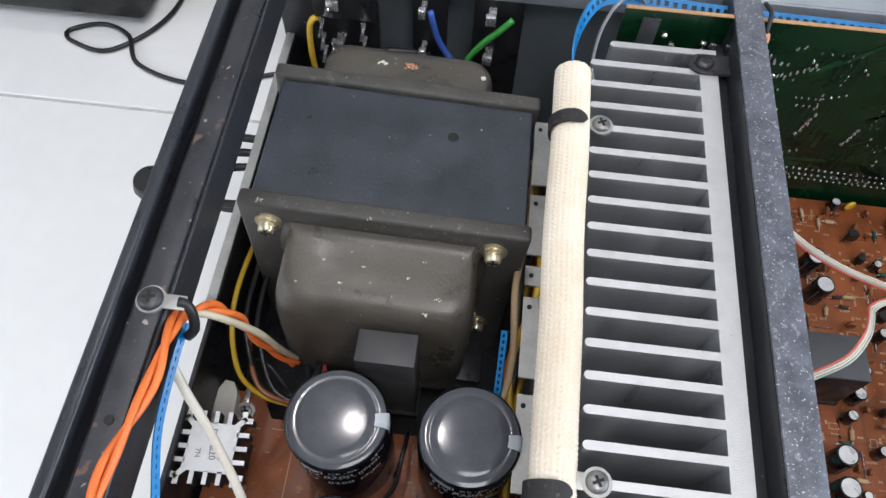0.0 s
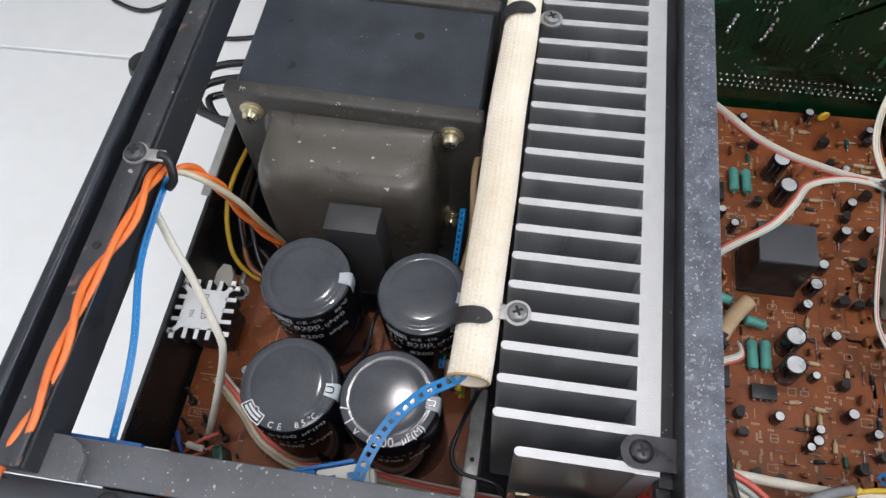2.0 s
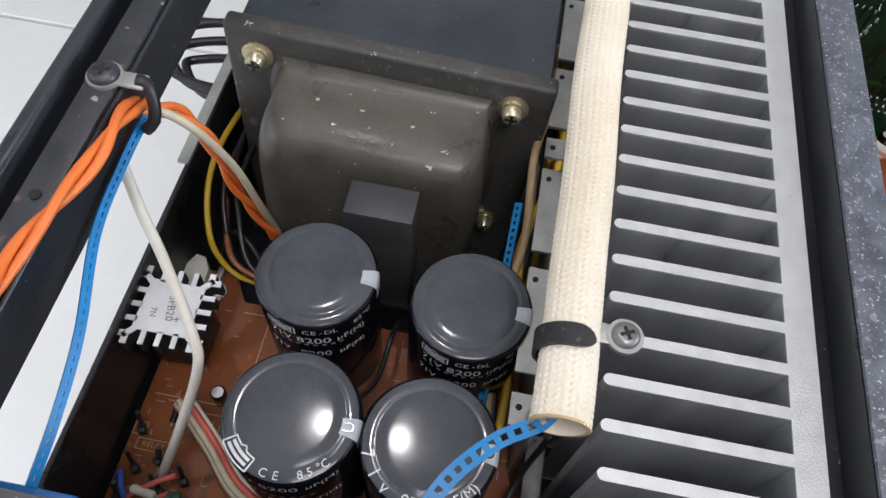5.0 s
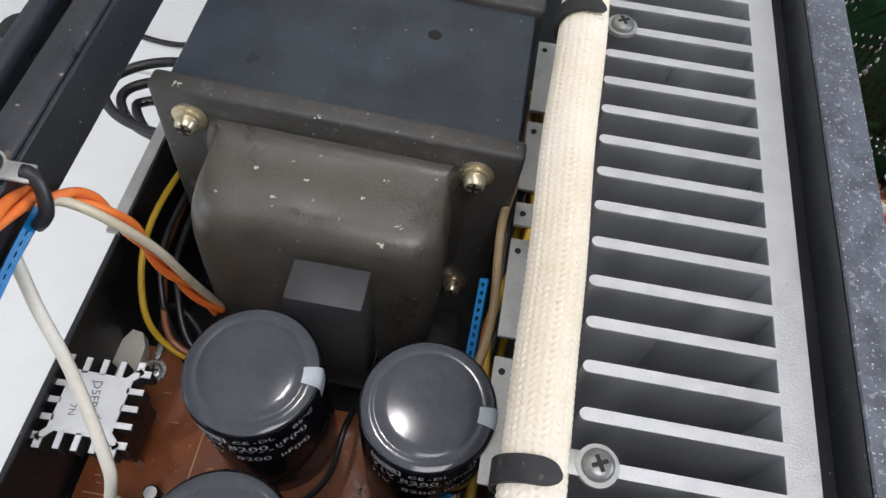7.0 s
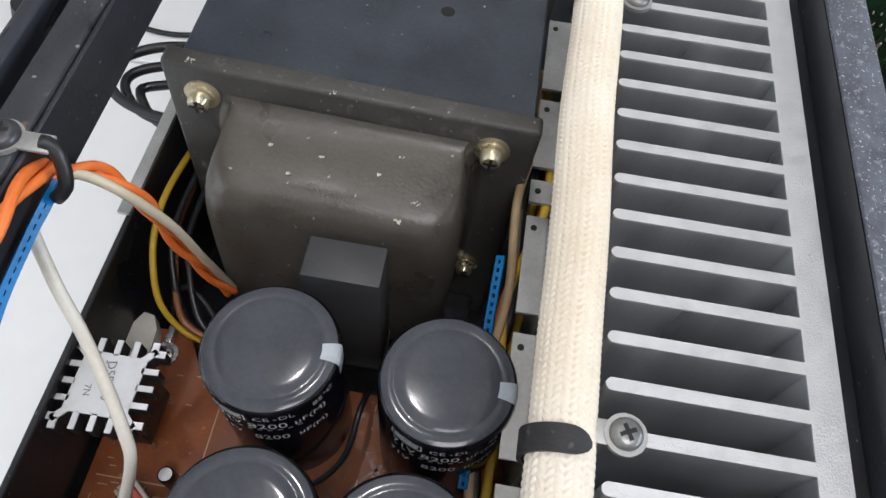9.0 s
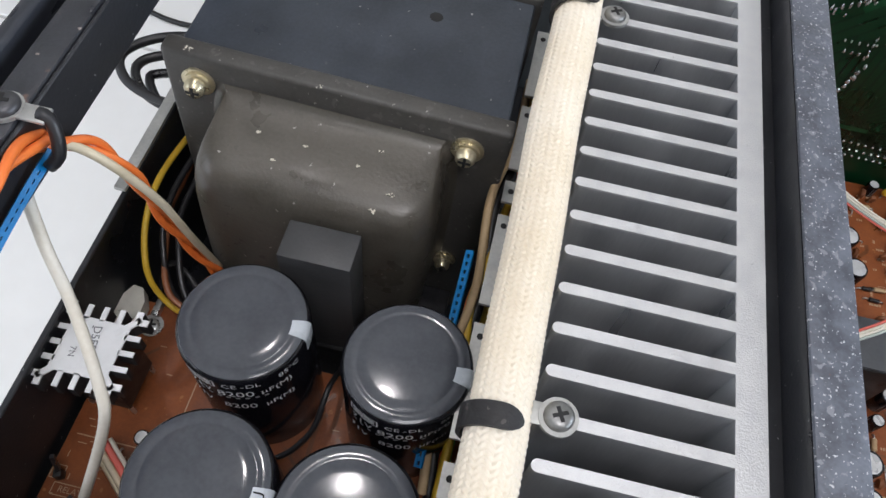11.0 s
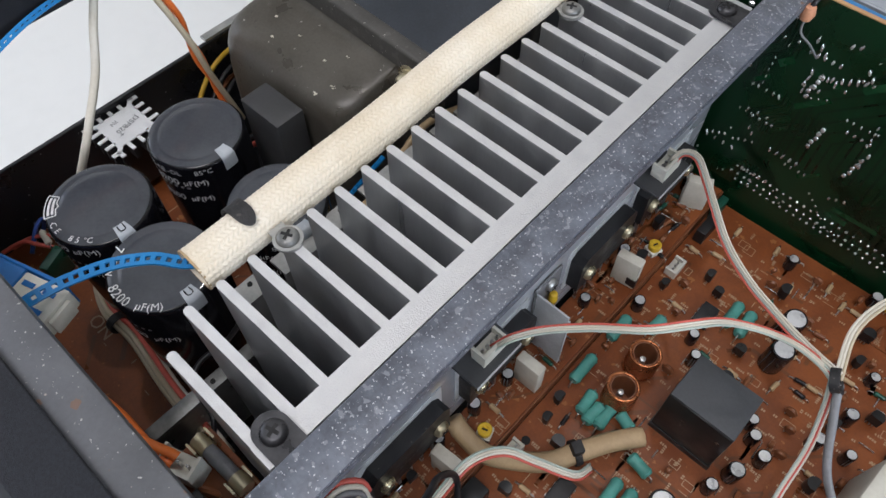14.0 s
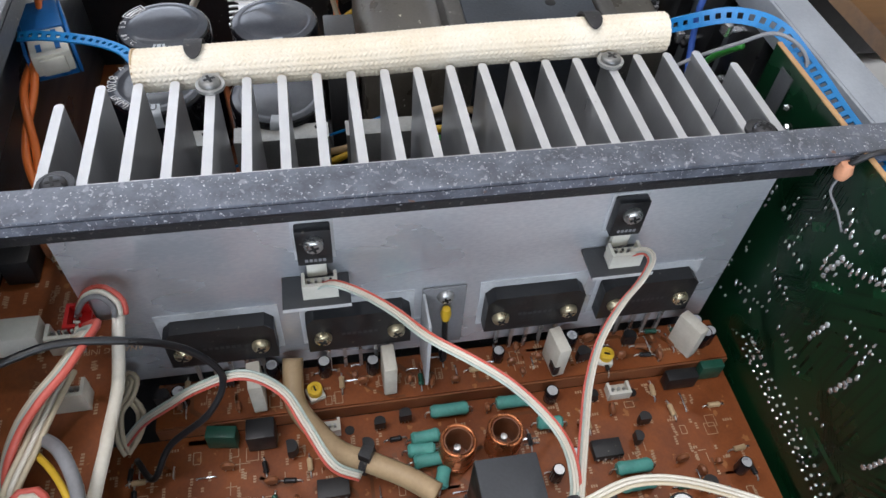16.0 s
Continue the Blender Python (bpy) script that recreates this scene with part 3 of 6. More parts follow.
# braided sleeve
bs = thing("braided_sleeve", "cream braided fabric sleeve lying along the heat sink", "cable sleeve", at=(0, 0, 0))
bs.matrix_basis = pose(-0.0500, 0.0190, -0.0018, 1.7, 0, -0.5)
bm = bmesh.new()
NA, LEN, R = 144, 0.1708, 0.0064
NL = 620
rings = []
for i in range(NL + 1):
    y = LEN * i / NL
    wob = 0.0003 * math.sin(y * 40) + 0.0002 * math.sin(y * 97 + 1)
    ring = []
    for k in range(NA):
        a = 2 * math.pi * k / NA
        col = k * 24 / NA
        u = col - math.floor(col) - 0.5
        ph = y / 0.0016 + (u if int(col) % 2 else -u) * 0.9
        h = 0.00025 * (0.5 + 0.5 * math.cos(2 * math.pi * ph)) + 0.00022 * math.cos(math.pi * u)
        rad = R + h + 0.00012 * math.sin(a * 3 + y * 60)
        ring.append(bm.verts.new((rad * math.cos(a) + wob, y, rad * 0.97 * math.sin(a))))
    rings.append(ring)
for ring_r, yy in ((R - 0.0007, LEN), (R - 0.0009, LEN - 0.012)):
    rings.append([bm.verts.new((ring_r * math.cos(2 * math.pi * k / NA), yy, ring_r * math.sin(2 * math.pi * k / NA))) for k in range(NA)])
rings = [[bm.verts.new(((R - q) * math.cos(2 * math.pi * k / NA), yy, (R - q) * math.sin(2 * math.pi * k / NA))) for k in range(NA)] for q, yy in ((0.0009, 0.012), (0.0007, 0.0))] + rings
for a, b in zip(rings, rings[1:]):
    for k in range(NA):
        j = (k + 1) % NA
        bm.faces.new((a[k], a[j], b[j], b[k]))
bmesh.ops.recalc_face_normals(bm, faces=bm.faces)
part("braid", bm, "sleeve", bs)
for yy in (0.0003,):
    part("cut_end", moved(lathe([(R - 0.0006, -0.0004), (R + 0.0004, -0.0003), (R + 0.0004, 0.0003), (R - 0.0006, 0.0004), (R - 0.0006, -0.0004)], 60), pose(0, yy, 0, 90, 0, 0)), "tan", bs, "browned cut end")

# ---------------------------------------------------------------- transformer
tr = thing("power_transformer", "large dark power transformer with dusty pressed-steel end bells", "transformer", at=(0, 0, 0))
tr.matrix_basis = pose(-0.1148, 0.1547, PAN, 0, 2.7, 0)
part("core", box(-0.049, 0.0485, -0.0255, 0.0265, 0.008, 0.1128, 0.0006, 1), "core", tr, "blue-black laminated core")
for k, (y0, y1) in enumerate(((-0.0322, -0.0256), (0.0266, 0.0330))):
    part("clamp_plate", box(-0.0525, 0.0508, y0, y1, 0.004, 0.1150, 0.0014, 3), "clamp", tr, "grey-brown dusty clamp plate")


def bell_bm(deep):
    """A drawn steel bell, open at the back, flared where it meets its plate; levels: height, half width, depth."""
    levels = ((0.1068, 0.0335, 0.0003), (0.1052, 0.0330, 0.0014), (0.1043, 0.0328, 0.0042), (0.1038, 0.0328, 0.0120), (0.1031, 0.0330, 0.0200),
              (0.1022, 0.0334, 0.0242), (0.1004, 0.0340, 0.0270), (0.0975, 0.0348, 0.0288), (0.0930, 0.0356, 0.0299), (0.0850, 0.0362, 0.0305),
              (0.0700, 0.0364, 0.0308), (0.0400, 0.0364, 0.0306), (0.0290, 0.0356, 0.0290), (0.0230, 0.0335, 0.0250), (0.0200, 0.0300, 0.0180), (0.0190, 0.0280, 0.0006))
    bm = bmesh.new()
    rows = []
    for z, hw, d in levels:
        d *= deep
        r = min(0.0095, d * 0.75)
        half = [(hw + 0.0030, 0.0), (hw + 0.0011, -min(0.0010, d * 0.1)), (hw + 0.0002, -min(0.0032, d * 0.22))]
        half += [(hw - r + r * math.cos(a), -d + r - r * math.sin(a)) for a in np.linspace(0, math.pi / 2, 8)]
        line = half + [(hw * q, -d) for q in (0.4, 0.0)]
        line += [(-x, y) for x, y in line[-2::-1]]
        rows.append([bm.verts.new((x, y, z)) for x, y in line])
    for a, b in zip(rows, rows[1:]):
        for k in range(len(a) - 1):
            bm.faces.new((a[k], b[k], b[k + 1], a[k + 1]))
    bm.faces.new(rows[-1][::-1])
    bmesh.ops.recalc_face_normals(bm, faces=bm.faces)
    return bm


part("end_bell", bell_bm(1.0), "bell", tr, "rounded dusty end bell", at=pose(-0.001, -0.0323, 0))
part("end_bell", bell_bm(0.9), "bell", tr, "rounded dusty end bell", at=pose(-0.003, 0.0331, 0.003, 0, 0, 180))
part("foot_bracket", join(box(0.024, 0.046, -0.052, -0.0325, 0.0012, 0.018, 0.001)), "dark_steel", tr)
for x, z, r in ((-0.0422, 0.1050, 0.0050), (0.0388, 0.1050, 0.0050), (0.0398, 0.0418, 0.0045), (-0.0422, 0.0418, 0.0045)):
    b = part("bolt", lathe([(r, 0), (r, 0.0008), (r * 0.78, 0.0009), (r * 0.78, 0.002), (r * 0.62, 0.0021), (r * 0.6, 0.0042), (r * 0.45, 0.0052), (0, 0.0054)], 22), "brass", tr, "yellowish bolt with washers", at=pose(x, -0.0322, z, 90, 0, 0))
    part("cross_slot", join(box(-r * 0.4, r * 0.4, -r * 0.09, r * 0.09, 0.0046, 0.0055), box(-r * 0.09, r * 0.09, -r * 0.4, r * 0.4, 0.0046, 0.00551)), "recess", b)
part("dark_stain", lathe([(0.0022, 0), (0.0016, 0.0002), (0, 0.0002)], 9), "recess", tr, at=pose(0.0190, 0.0095, 0.1128))
for x, y, z, s in ((-0.0052, -0.0312, 0.1146, 0.0019), (-0.0445, -0.0300, 0.1148, 0.0016), (0.0210, -0.0535, 0.1032, 0.0014), (0.0175, -0.0590, 0.1012, 0.0012), (-0.0130, -0.0520, 0.1034, 0.0008), (-0.0200, -0.0440, 0.1037, 0.0006), (-0.0060, -0.0450, 0.1037, 0.0007), (0.0100, -0.0470, 0.1036, 0.0006), (0.0150, -0.0400, 0.1038, 0.0007)):
    bm = bmesh.new()
    for k in range(14):
        a, d = rnd.uniform(0, 6.28), rnd.uniform(0, s)
        bmesh.ops.create_icosphere(bm, subdivisions=1, radius=rnd.uniform(0.00012, 0.00034), matrix=pose(x + d * math.cos(a), y + d * 0.7 * math.sin(a), z + rnd.uniform(0, 0.0003)) @ Matrix.Diagonal((1, 1, 0.6, 1)))
    part("paint_chip", bm, "cement", tr, "pale chipped spot")
for x, y, s_, m_ in ((-0.002, 0.047, 0.0030, "peach"), (-0.0135, 0.047, 0.0020, "cement"), (0.028, 0.046, 0.0010, "cement")):
    bm = bmesh.new()
    for k in range(26):
        a, d = rnd.uniform(0, 6.28), s_ * rnd.random() ** 0.6
        bmesh.ops.create_icosphere(bm, subdivisions=1, radius=rnd.uniform(0.0003, 0.0006), matrix=pose(x + d * math.cos(a), y + d * 0.6 * math.sin(a), 0.1066 + rnd.uniform(-0.0003, 0.0001)) @ Matrix.Diagonal((1, 1, 0.5, 1)))
    part("paint_chip", bm, m_, tr, "rusty chipped spot on the rear bell")

# tall grey block in front of the transformer
rb = thing("filter_block", "dark grey plastic block standing before the transformer", "relay", at=(-0.1043, 0.0843, BL))
part("case", box(-0.0104, 0.0104, -0.0060, 0.0060, 0, 0.0586, 0.0004), "grey_plastic", rb)
part("base", box(-0.0108, 0.0108, -0.0072, 0.0070, 0, 0.004), "black_plastic", rb)

# ---------------------------------------------------------------- power supply board
lbd = thing("power_board", "brown power supply circuit board with pale screen-printed lines", "circuit board", at=(0, 0, BL), kind="")
part("board", prism([(-0.1725, -0.034), (-0.0465, -0.034), (-0.0465, 0.070), (-0.152, 0.070), (-0.158, 0.080), (-0.1700, 0.080), (-0.1725, 0.07)], -0.0016, 0), "pcb", lbd)
bm = bmesh.new()


def strip(bm, pts, w, z):
    for (x0, y0), (x1, y1) in zip(pts, pts[1:]):
        d = Vector((x1 - x0, y1 - y0, 0))
        if d.length < 1e-6:
            continue
        n = Vector((-d.y, d.x, 0)).normalized() * w / 2
        a, b = Vector((x0, y0, z)), Vector((x1, y1, z))
        bm.faces.new([bm.verts.new(v) for v in (a - n, b - n, b + n, a + n)])


strip(bm, [(-0.170, 0.032), (-0.146, 0.032), (-0.141, 0.040), (-0.141, 0.066), (-0.151, 0.066)], 0.0004, 0.0003)
for x0, y0, w, h in ((-0.160, 0.0235, 0.0075, 0.005), (-0.1515, 0.0235, 0.006, 0.005), (-0.1695, 0.0135, 0.011, 0.0035), (-0.172, 0.018, 0.004, 0.004), (-0.160, 0.005, 0.005, 0.004)):
    strip(bm, [(x0, y0), (x0 + w, y0), (x0 + w, y0 + h), (x0, y0 + h), (x0, y0)], 0.0003, 0.0003)
for _ in range(120):
    x, y = rnd.uniform(-0.17, -0.05), rnd.uniform(-0.015, 0.066)
    l = rnd.uniform(0.0008, 0.003)
    strip(bm, [(x, y), (x + l, y)] if rnd.random() < 0.5 else [(x, y), (x, y + l)], 0.0003, 0.0003)
part("printed_outline", bm, "silk", lbd, smooth=False)
bm = bmesh.new()
for _ in range(46):
    x, y = rnd.uniform(-0.165, -0.055), rnd.uniform(-0.012, 0.062)
    dx, dy = rnd.choice(((1, 0), (0, 1), (0.7, 0.7), (0.7, -0.7)))
    l = rnd.uniform(0.006, 0.018)
    strip(bm, [(x, y), (min(-0.05, x + dx * l), y + dy * l)], rnd.uniform(0.0008, 0.0022), 0.00015)
tagged(part("copper_layer", bm, "pcb_trace", lbd, smooth=False), kind="stuff")
part("printed_word", moved(letters("RELAY", 0.0026), pose(-0.1640, 0.0153, 0.0003)), "silk", lbd, smooth=False)
part("printed_word", moved(letters("ON", 0.008), pose(-0.115, -0.0075, 0.0003)), "silk", lbd, smooth=False)
screw("board_screw", (-0.1632, 0.0715, BL), 0.0030, "steel", "bright screw with ring terminal on the power board", spin=12)
rt = thing("ring_terminal", "tinned ring terminal with a black wire", "terminal", at=(-0.1632, 0.0715, BL + 0.0004))
part("ring", join(lathe([(0.004, 0), (0.004, 0.0006), (0, 0.0006)], 18), box(-0.0012, 0.0012, 0.003, 0.009, 0.0, 0.003, 0.0004)), "steel", rt)
part("lead", wire_bm([(0, 0.009, 0.0015), (-0.001, 0.014, 0.006), (0.003, 0.018, 0.014), (0.009, 0.016, 0.012), (0.016, 0.010, 0.006)], 0.001), "wire_black", rt)
o = [(-0.1745, 0.0625), (-0.1668, 0.0625), (-0.1660, 0.070), (-0.1665, 0.077), (-0.169, 0.0815), (-0.1725, 0.082), (-0.1745, 0.078)]
solid("white_spacer", prism(o, 0, 0.006), "nylon_white", "white rounded plastic spacer by the side wall", "spacer", at=(0, 0, BL + 0.0005))

# toothed rectifier cooler
rc = thing("rectifier_cooler", "bright toothed metal cooler on the bridge rectifier", "heat sink", at=(-0.163, 0.0495, BL))
def cooler_fin(x0, y0, x1, y1, w, z0, z1):
    d = Vector((x1 - x0, y1 - y0, 0))
    return moved(box(0, d.length, -w / 2, w / 2, z0, z1), pose(x0, y0, 0, 0, 0, math.degrees(math.atan2(d.y, d.x))))


half = 0.0086
part("core", box(-half, half, -half, half, 0.0265, 0.0318), "cooler_side", rc, "dark extruded cooler body")
part("top_face", box(-half, half, -half, half, 0.0319, 0.0324), "cooler", rc, "bright sawn top face")
for side in range(4):
    turn = pose(0, 0, 0, 0, 0, 90 * side + 3)
    for x in (-0.0048, 0.0, 0.0048):
        f = part("cooler_fin", cooler_fin(x, half - 0.0004, x, half + 0.0042, 0.0016, 0.0265, 0.0318), "cooler_side", rc, at=turn)
        part("fin_edge", cooler_fin(x, half - 0.0004, x, half + 0.0042, 0.0016, 0.03185, 0.0324), "cooler", f, "bright sawn fin end")
    arms = ((half - 0.0035, half - 0.0035, half + 0.0022, half + 0.0022), (half + 0.0016, half + 0.0014, half + 0.0046, half + 0.0014), (half + 0.0014, half + 0.0016, half + 0.0014, half + 0.0046))
    for a in arms:
        f = part("cooler_fin", cooler_fin(*a, 0.0016, 0.0265, 0.0318), "cooler_side", rc, at=turn)
        part("fin_edge", cooler_fin(*a, 0.0019, 0.03185, 0.03245), "cooler", f, "bright sawn fin end")
part("rectifier", box(-0.0078, 0.0078, -0.0078, 0.0078, 0.006, 0.0264), "black_plastic", rc, "black rectifier body")
for x, y in ((-0.007, -0.007), (0.007, -0.007), (-0.007, 0.007), (0.007, 0.007)):
    part("pin", box(x - 0.0005, x + 0.0005, y - 0.0005, y + 0.0005, 0, 0.006), "steel", rc)
for s, size, px, py, a in (("D5FB20", 0.0034, 0.0005, 0.001, -80), ("+", 0.0036, 0.0035, -0.0035, -80), ("-", 0.0036, -0.0015, 0.0060, -80), ("7N", 0.0026, -0.0040, -0.0025, -80)):
    part("marking", moved(letters(s, size), pose(px, py, 0.0327, 0, 0, a)), "wire_grey", rc, smooth=False)


# ---------------------------------------------------------------- smoothing capacitors
def big_capacitor(x, y, z, rot, shoulder="", tilt=0.0):
    h = z - BL
    c = thing("smoothing_capacitor", "tall black-sleeved electrolytic capacitor with sheen-grey painted top", "capacitor", group="large capacitors")
    c.matrix_basis = pose(x, y, BL, tilt, 0, rot)
    r = 0.01745
    part("sleeve", lathe([(r - 0.001, 0), (r, 0.001), (r, h - 0.0018), (r - 0.0003, h - 0.0011), (r - 0.0009, h - 0.0005), (r - 0.0014, h - 0.0004)], 64), "cap_sleeve", c)
    part("top", lathe([(r - 0.0007, h - 0.0009), (r - 0.0010, h - 0.0003), (r - 0.0020, h), (0.0138, h + 0.0001), (0.0134, h - 0.00002), (0.0130, h + 0.00014), (0.010, h + 0.0003), (0.005, h + 0.0004), (0, h + 0.00045)], 64), "cap_top_sheen", c, "glossy domed sleeve top with its sheen painted grey")
    bm = bmesh.new()
    rows = []
    for a in np.linspace(radians(-9), radians(9), 8):
        rows.append([bm.verts.new((q * math.cos(a), q * math.sin(a), zz)) for q, zz in ((0.0128, h + 0.0003), (r - 0.0020, h + 0.0002), (r - 0.0009, h - 0.0001), (r - 0.0001, h - 0.0009), (r + 0.00012, h - 0.0018), (r + 0.00012, h - 0.0066))])
    for a, b in zip(rows, rows[1:]):
        for k in range(5):
            bm.faces.new((a[k], a[k + 1], b[k + 1], b[k]))
    part("polarity_patch", bm, "patch", c, "pale grey polarity patch")
    out = r + 0.00012
    crown = lambda bm, ang, up=0.0: crowned(bm, 0.0152 - up, ang, h + 0.00032)
    # maker's badge as a plain outlined shape with bars
    bm = bmesh.new()
    w2, h2 = 0.0043, 0.0018
    for pts in ([(-w2, -h2), (w2, -h2), (w2, h2), (0.0012, h2), (0, h2 + 0.0008), (-0.0012, h2), (-w2, h2), (-w2, -h2)], [(-w2 + 0.0008, 0.00075), (w2 - 0.0008, 0.00075)], [(-w2 + 0.0008, -0.0006), (w2 - 0.0008, -0.0006)]):
        for (x0, y0), (x1, y1) in zip(pts, pts[1:]):
            n = max(1, int(abs(x1 - x0) / 0.001))
            strip(bm, [(x0 + (x1 - x0) * k / n, y0 + (y1 - y0) * k / n) for k in range(n + 1)], 0.0004 if len(pts) > 2 else 0.0008, 0)
    if shoulder == "badge":
        part("badge", crown(bm, -128), "print_white", c, smooth=False)
        for s, ang in (("C", -98), ("E", -86), ("8", -64), ("5", -55), ("\u00b0C", -42)):
            part("printed_text", crown(letters(s, 0.003), ang), "print_white", c, smooth=False)
        row = h - 0.0036
    elif shoulder == "value":
        for s, ang in (("7", -158), ("1", -140), ("v", -124)):
            part("printed_text", crown(letters(s, 0.0046), ang, -0.0002), "print_white", c, smooth=False)
        part("printed_text", crown(letters("8200", 0.0046), -90, -0.0002), "print_white", c, smooth=False)
        part("printed_text", crown(letters("\u00b5F(M)", 0.0036), -48, -0.0002), "print_white", c, smooth=False)
        row = None
    else:
        part("badge", wrapped(bm, out, -114, h - 0.0031), "print_white", c, smooth=False)
        for s, size, ang in (("CE", 0.0034, -87), ("-", 0.0034, -76), ("DL", 0.0032, -67), ("85\u00b0C", 0.0032, -34)):
            part("printed_text", wrapped(letters(s, size), out, ang, h - 0.0032), "print_white", c, smooth=False)
        row = h - 0.0086
    if row:
        for s, size, ang in (("71V", 0.0044, -116), ("8200", 0.005, -84), ("\u00b5F(M)", 0.0038, -48)):
            part("printed_text", wrapped(letters(s, size), out, ang, row), "print_white", c, smooth=False)
    for s, size, ang in (("8200", 0.0046, -84), ("71V", 0.004, -120), ("\u00b5F(M)", 0.0036, -48)):
        part("printed_text", wrapped(letters(s, size), out, ang, h - 0.0175), "print_white", c, smooth=False)
    if shoulder:
        part("patch_letter", crowned(letters("U", 0.0042), 0.0148, 0, h + 0.00045), "cap_sleeve", c, smooth=False)
    bm = bmesh.new()
    for k in range(9):
        strip(bm, [(-0.011 + k * 0.0025, 0), (-0.0098 + k * 0.0025, 0)], 0.0010, 0)
    part("small_print", wrapped(bm, out, -90, h - 0.0112), "wire_grey", c, smooth=False)
    return c


big_capacitor(-0.1172, 0.0590, -0.0292, 4)
big_capacitor(-0.0728, 0.0590, -0.0310, -2)
big_capacitor(-0.1118, 0.0172, -0.0258, -2, "badge")
big_capacitor(-0.0770, 0.0172, -0.0262, 0, "value")


# ---------------------------------------------------------------- component kinds
def radial_cap(x, y, z, r, h, group="small electrolytic capacitors", top="can_top", tilt=0, rz=0, label=None):
    c = thing("electrolytic_capacitor", label or "small black electrolytic capacitor with pale metal top", "capacitor", group=group)
    c.matrix_basis = pose(x, y, z, tilt, 0, rz)
    part("sleeve", lathe([(r * 0.94, 0), (r, r * 0.1), (r, h - r * 0.2), (r * 0.93, h), (r * 0.8, h)], 20), "cap_sleeve", c)
    part("top", lathe([(r * 0.82, h - 0.0002), (r * 0.78, h + 0.0001), (0, h + 0.0001)], 20), top, c)
    part("stripe", wrapped(box(-r * 0.35, r * 0.35, r * 0.2, h - r * 0.3, 0, 0.0001), r + 0.00008, 200, 0), "wire_grey", c)
    return c


def resistor(x, y, z, length, r, rz, material="teal", group="green power resistors", label="teal-green coated power resistor on bent leads"):
    c = thing("resistor", label, "resistor", at=(x, y, z), rz=rz, group=group)
    L = length / 2
    b = lathe([(0, -L), (r * 0.75, -L), (r * 1.05, -L * 0.8), (r * 0.95, -L * 0.5), (r * 0.95, L * 0.5), (r * 1.05, L * 0.8), (r * 0.75, L), (0, L)], 14)
    part("body", moved(b, pose(0, 0, r * 1.2, 90, 0, 0)), material, c)
    for s in (-1, 1):
        part("lead", wire_bm([(0, s * L, r * 1.2), (0, s * (L + 0.0012), r * 1.2), (0, s * (L + 0.0018), r * 0.6), (0, s * (L + 0.0018), -0.0005)], 0.0003, 5), "steel", c)
    return c


def block(name, x, y, z, w, d, h, material, label, category, rz=0, group="", bevel=0.0004, pins=True):
    c = thing(name, label, category, at=(x, y, z), rz=rz, group=group)
    part("body", box(-w / 2, w / 2, -d / 2, d / 2, 0.0006 if pins else 0, h, bevel), material, c)
    if pins:
        for s in (-1, 1):
            part("pin", box(s * w * 0.3 - 0.0003, s * w * 0.3 + 0.0003, -0.0003, 0.0003, -0.0003, 0.0008), "steel", c)
    return c


def to92(x, y, z, rz, s=1.0):
    c = thing("small_transistor", "small black half-round transistor on three legs", "transistor", at=(x, y, z), rz=rz, group="small transistors")
    o = [(-0.0022 * s, -0.0012 * s), (0.0022 * s, -0.0012 * s)] + [(0.0024 * s * math.cos(a), 0.0024 * s * math.sin(a)) for a in np.linspace(0, math.pi, 9)]
    part("body", prism(o, 0.003 * s, 0.0078 * s), "black_plastic", c)
    for k in (-1, 0, 1):
        part("leg", box(k * 0.0012 - 0.0002, k * 0.0012 + 0.0002, -0.0002, 0.0002, -0.0003, 0.0032 * s), "steel", c)
    return c


def disc_cap(x, y, z, r, rz, material="brown"):
    c = thing("ceramic_capacitor", "small brown ceramic disc capacitor", "capacitor", at=(x, y, z), rz=rz, group="ceramic capacitors")
    part("disc", moved(lathe([(0, -0.001), (r * 0.8, -0.0008), (r, 0), (r * 0.8, 0.0008), (0, 0.001)], 14), pose(0, 0, r + 0.0012, 90, 0, 0)), material, c)
    for s in (-1, 1):
        part("leg", box(s * r * 0.5 - 0.0002, s * r * 0.5 + 0.0002, -0.0002, 0.0002, -0.0003, 0.002), "steel", c)
    return c


def trimmer(x, y, z, rz):
    c = thing("trimmer", "round yellow trimmer potentiometer", "potentiometer", at=(x, y, z), rz=rz, group="yellow trimmers")
    part("base", box(-0.0028, 0.0028, -0.0028, 0.0028, 0, 0.0026, 0.0004), "nylon_white", c)
    part("knob", lathe([(0.0025, 0.0026), (0.0027, 0.0052), (0.0024, 0.0056), (0.0013, 0.0056), (0.0010, 0.0050), (0, 0.0050)], 18), "yellow", c)
    part("cross_slot", box(-0.0010, 0.0010, -0.0003, 0.0003, 0.0049, 0.0053), "recess", c)
    return c


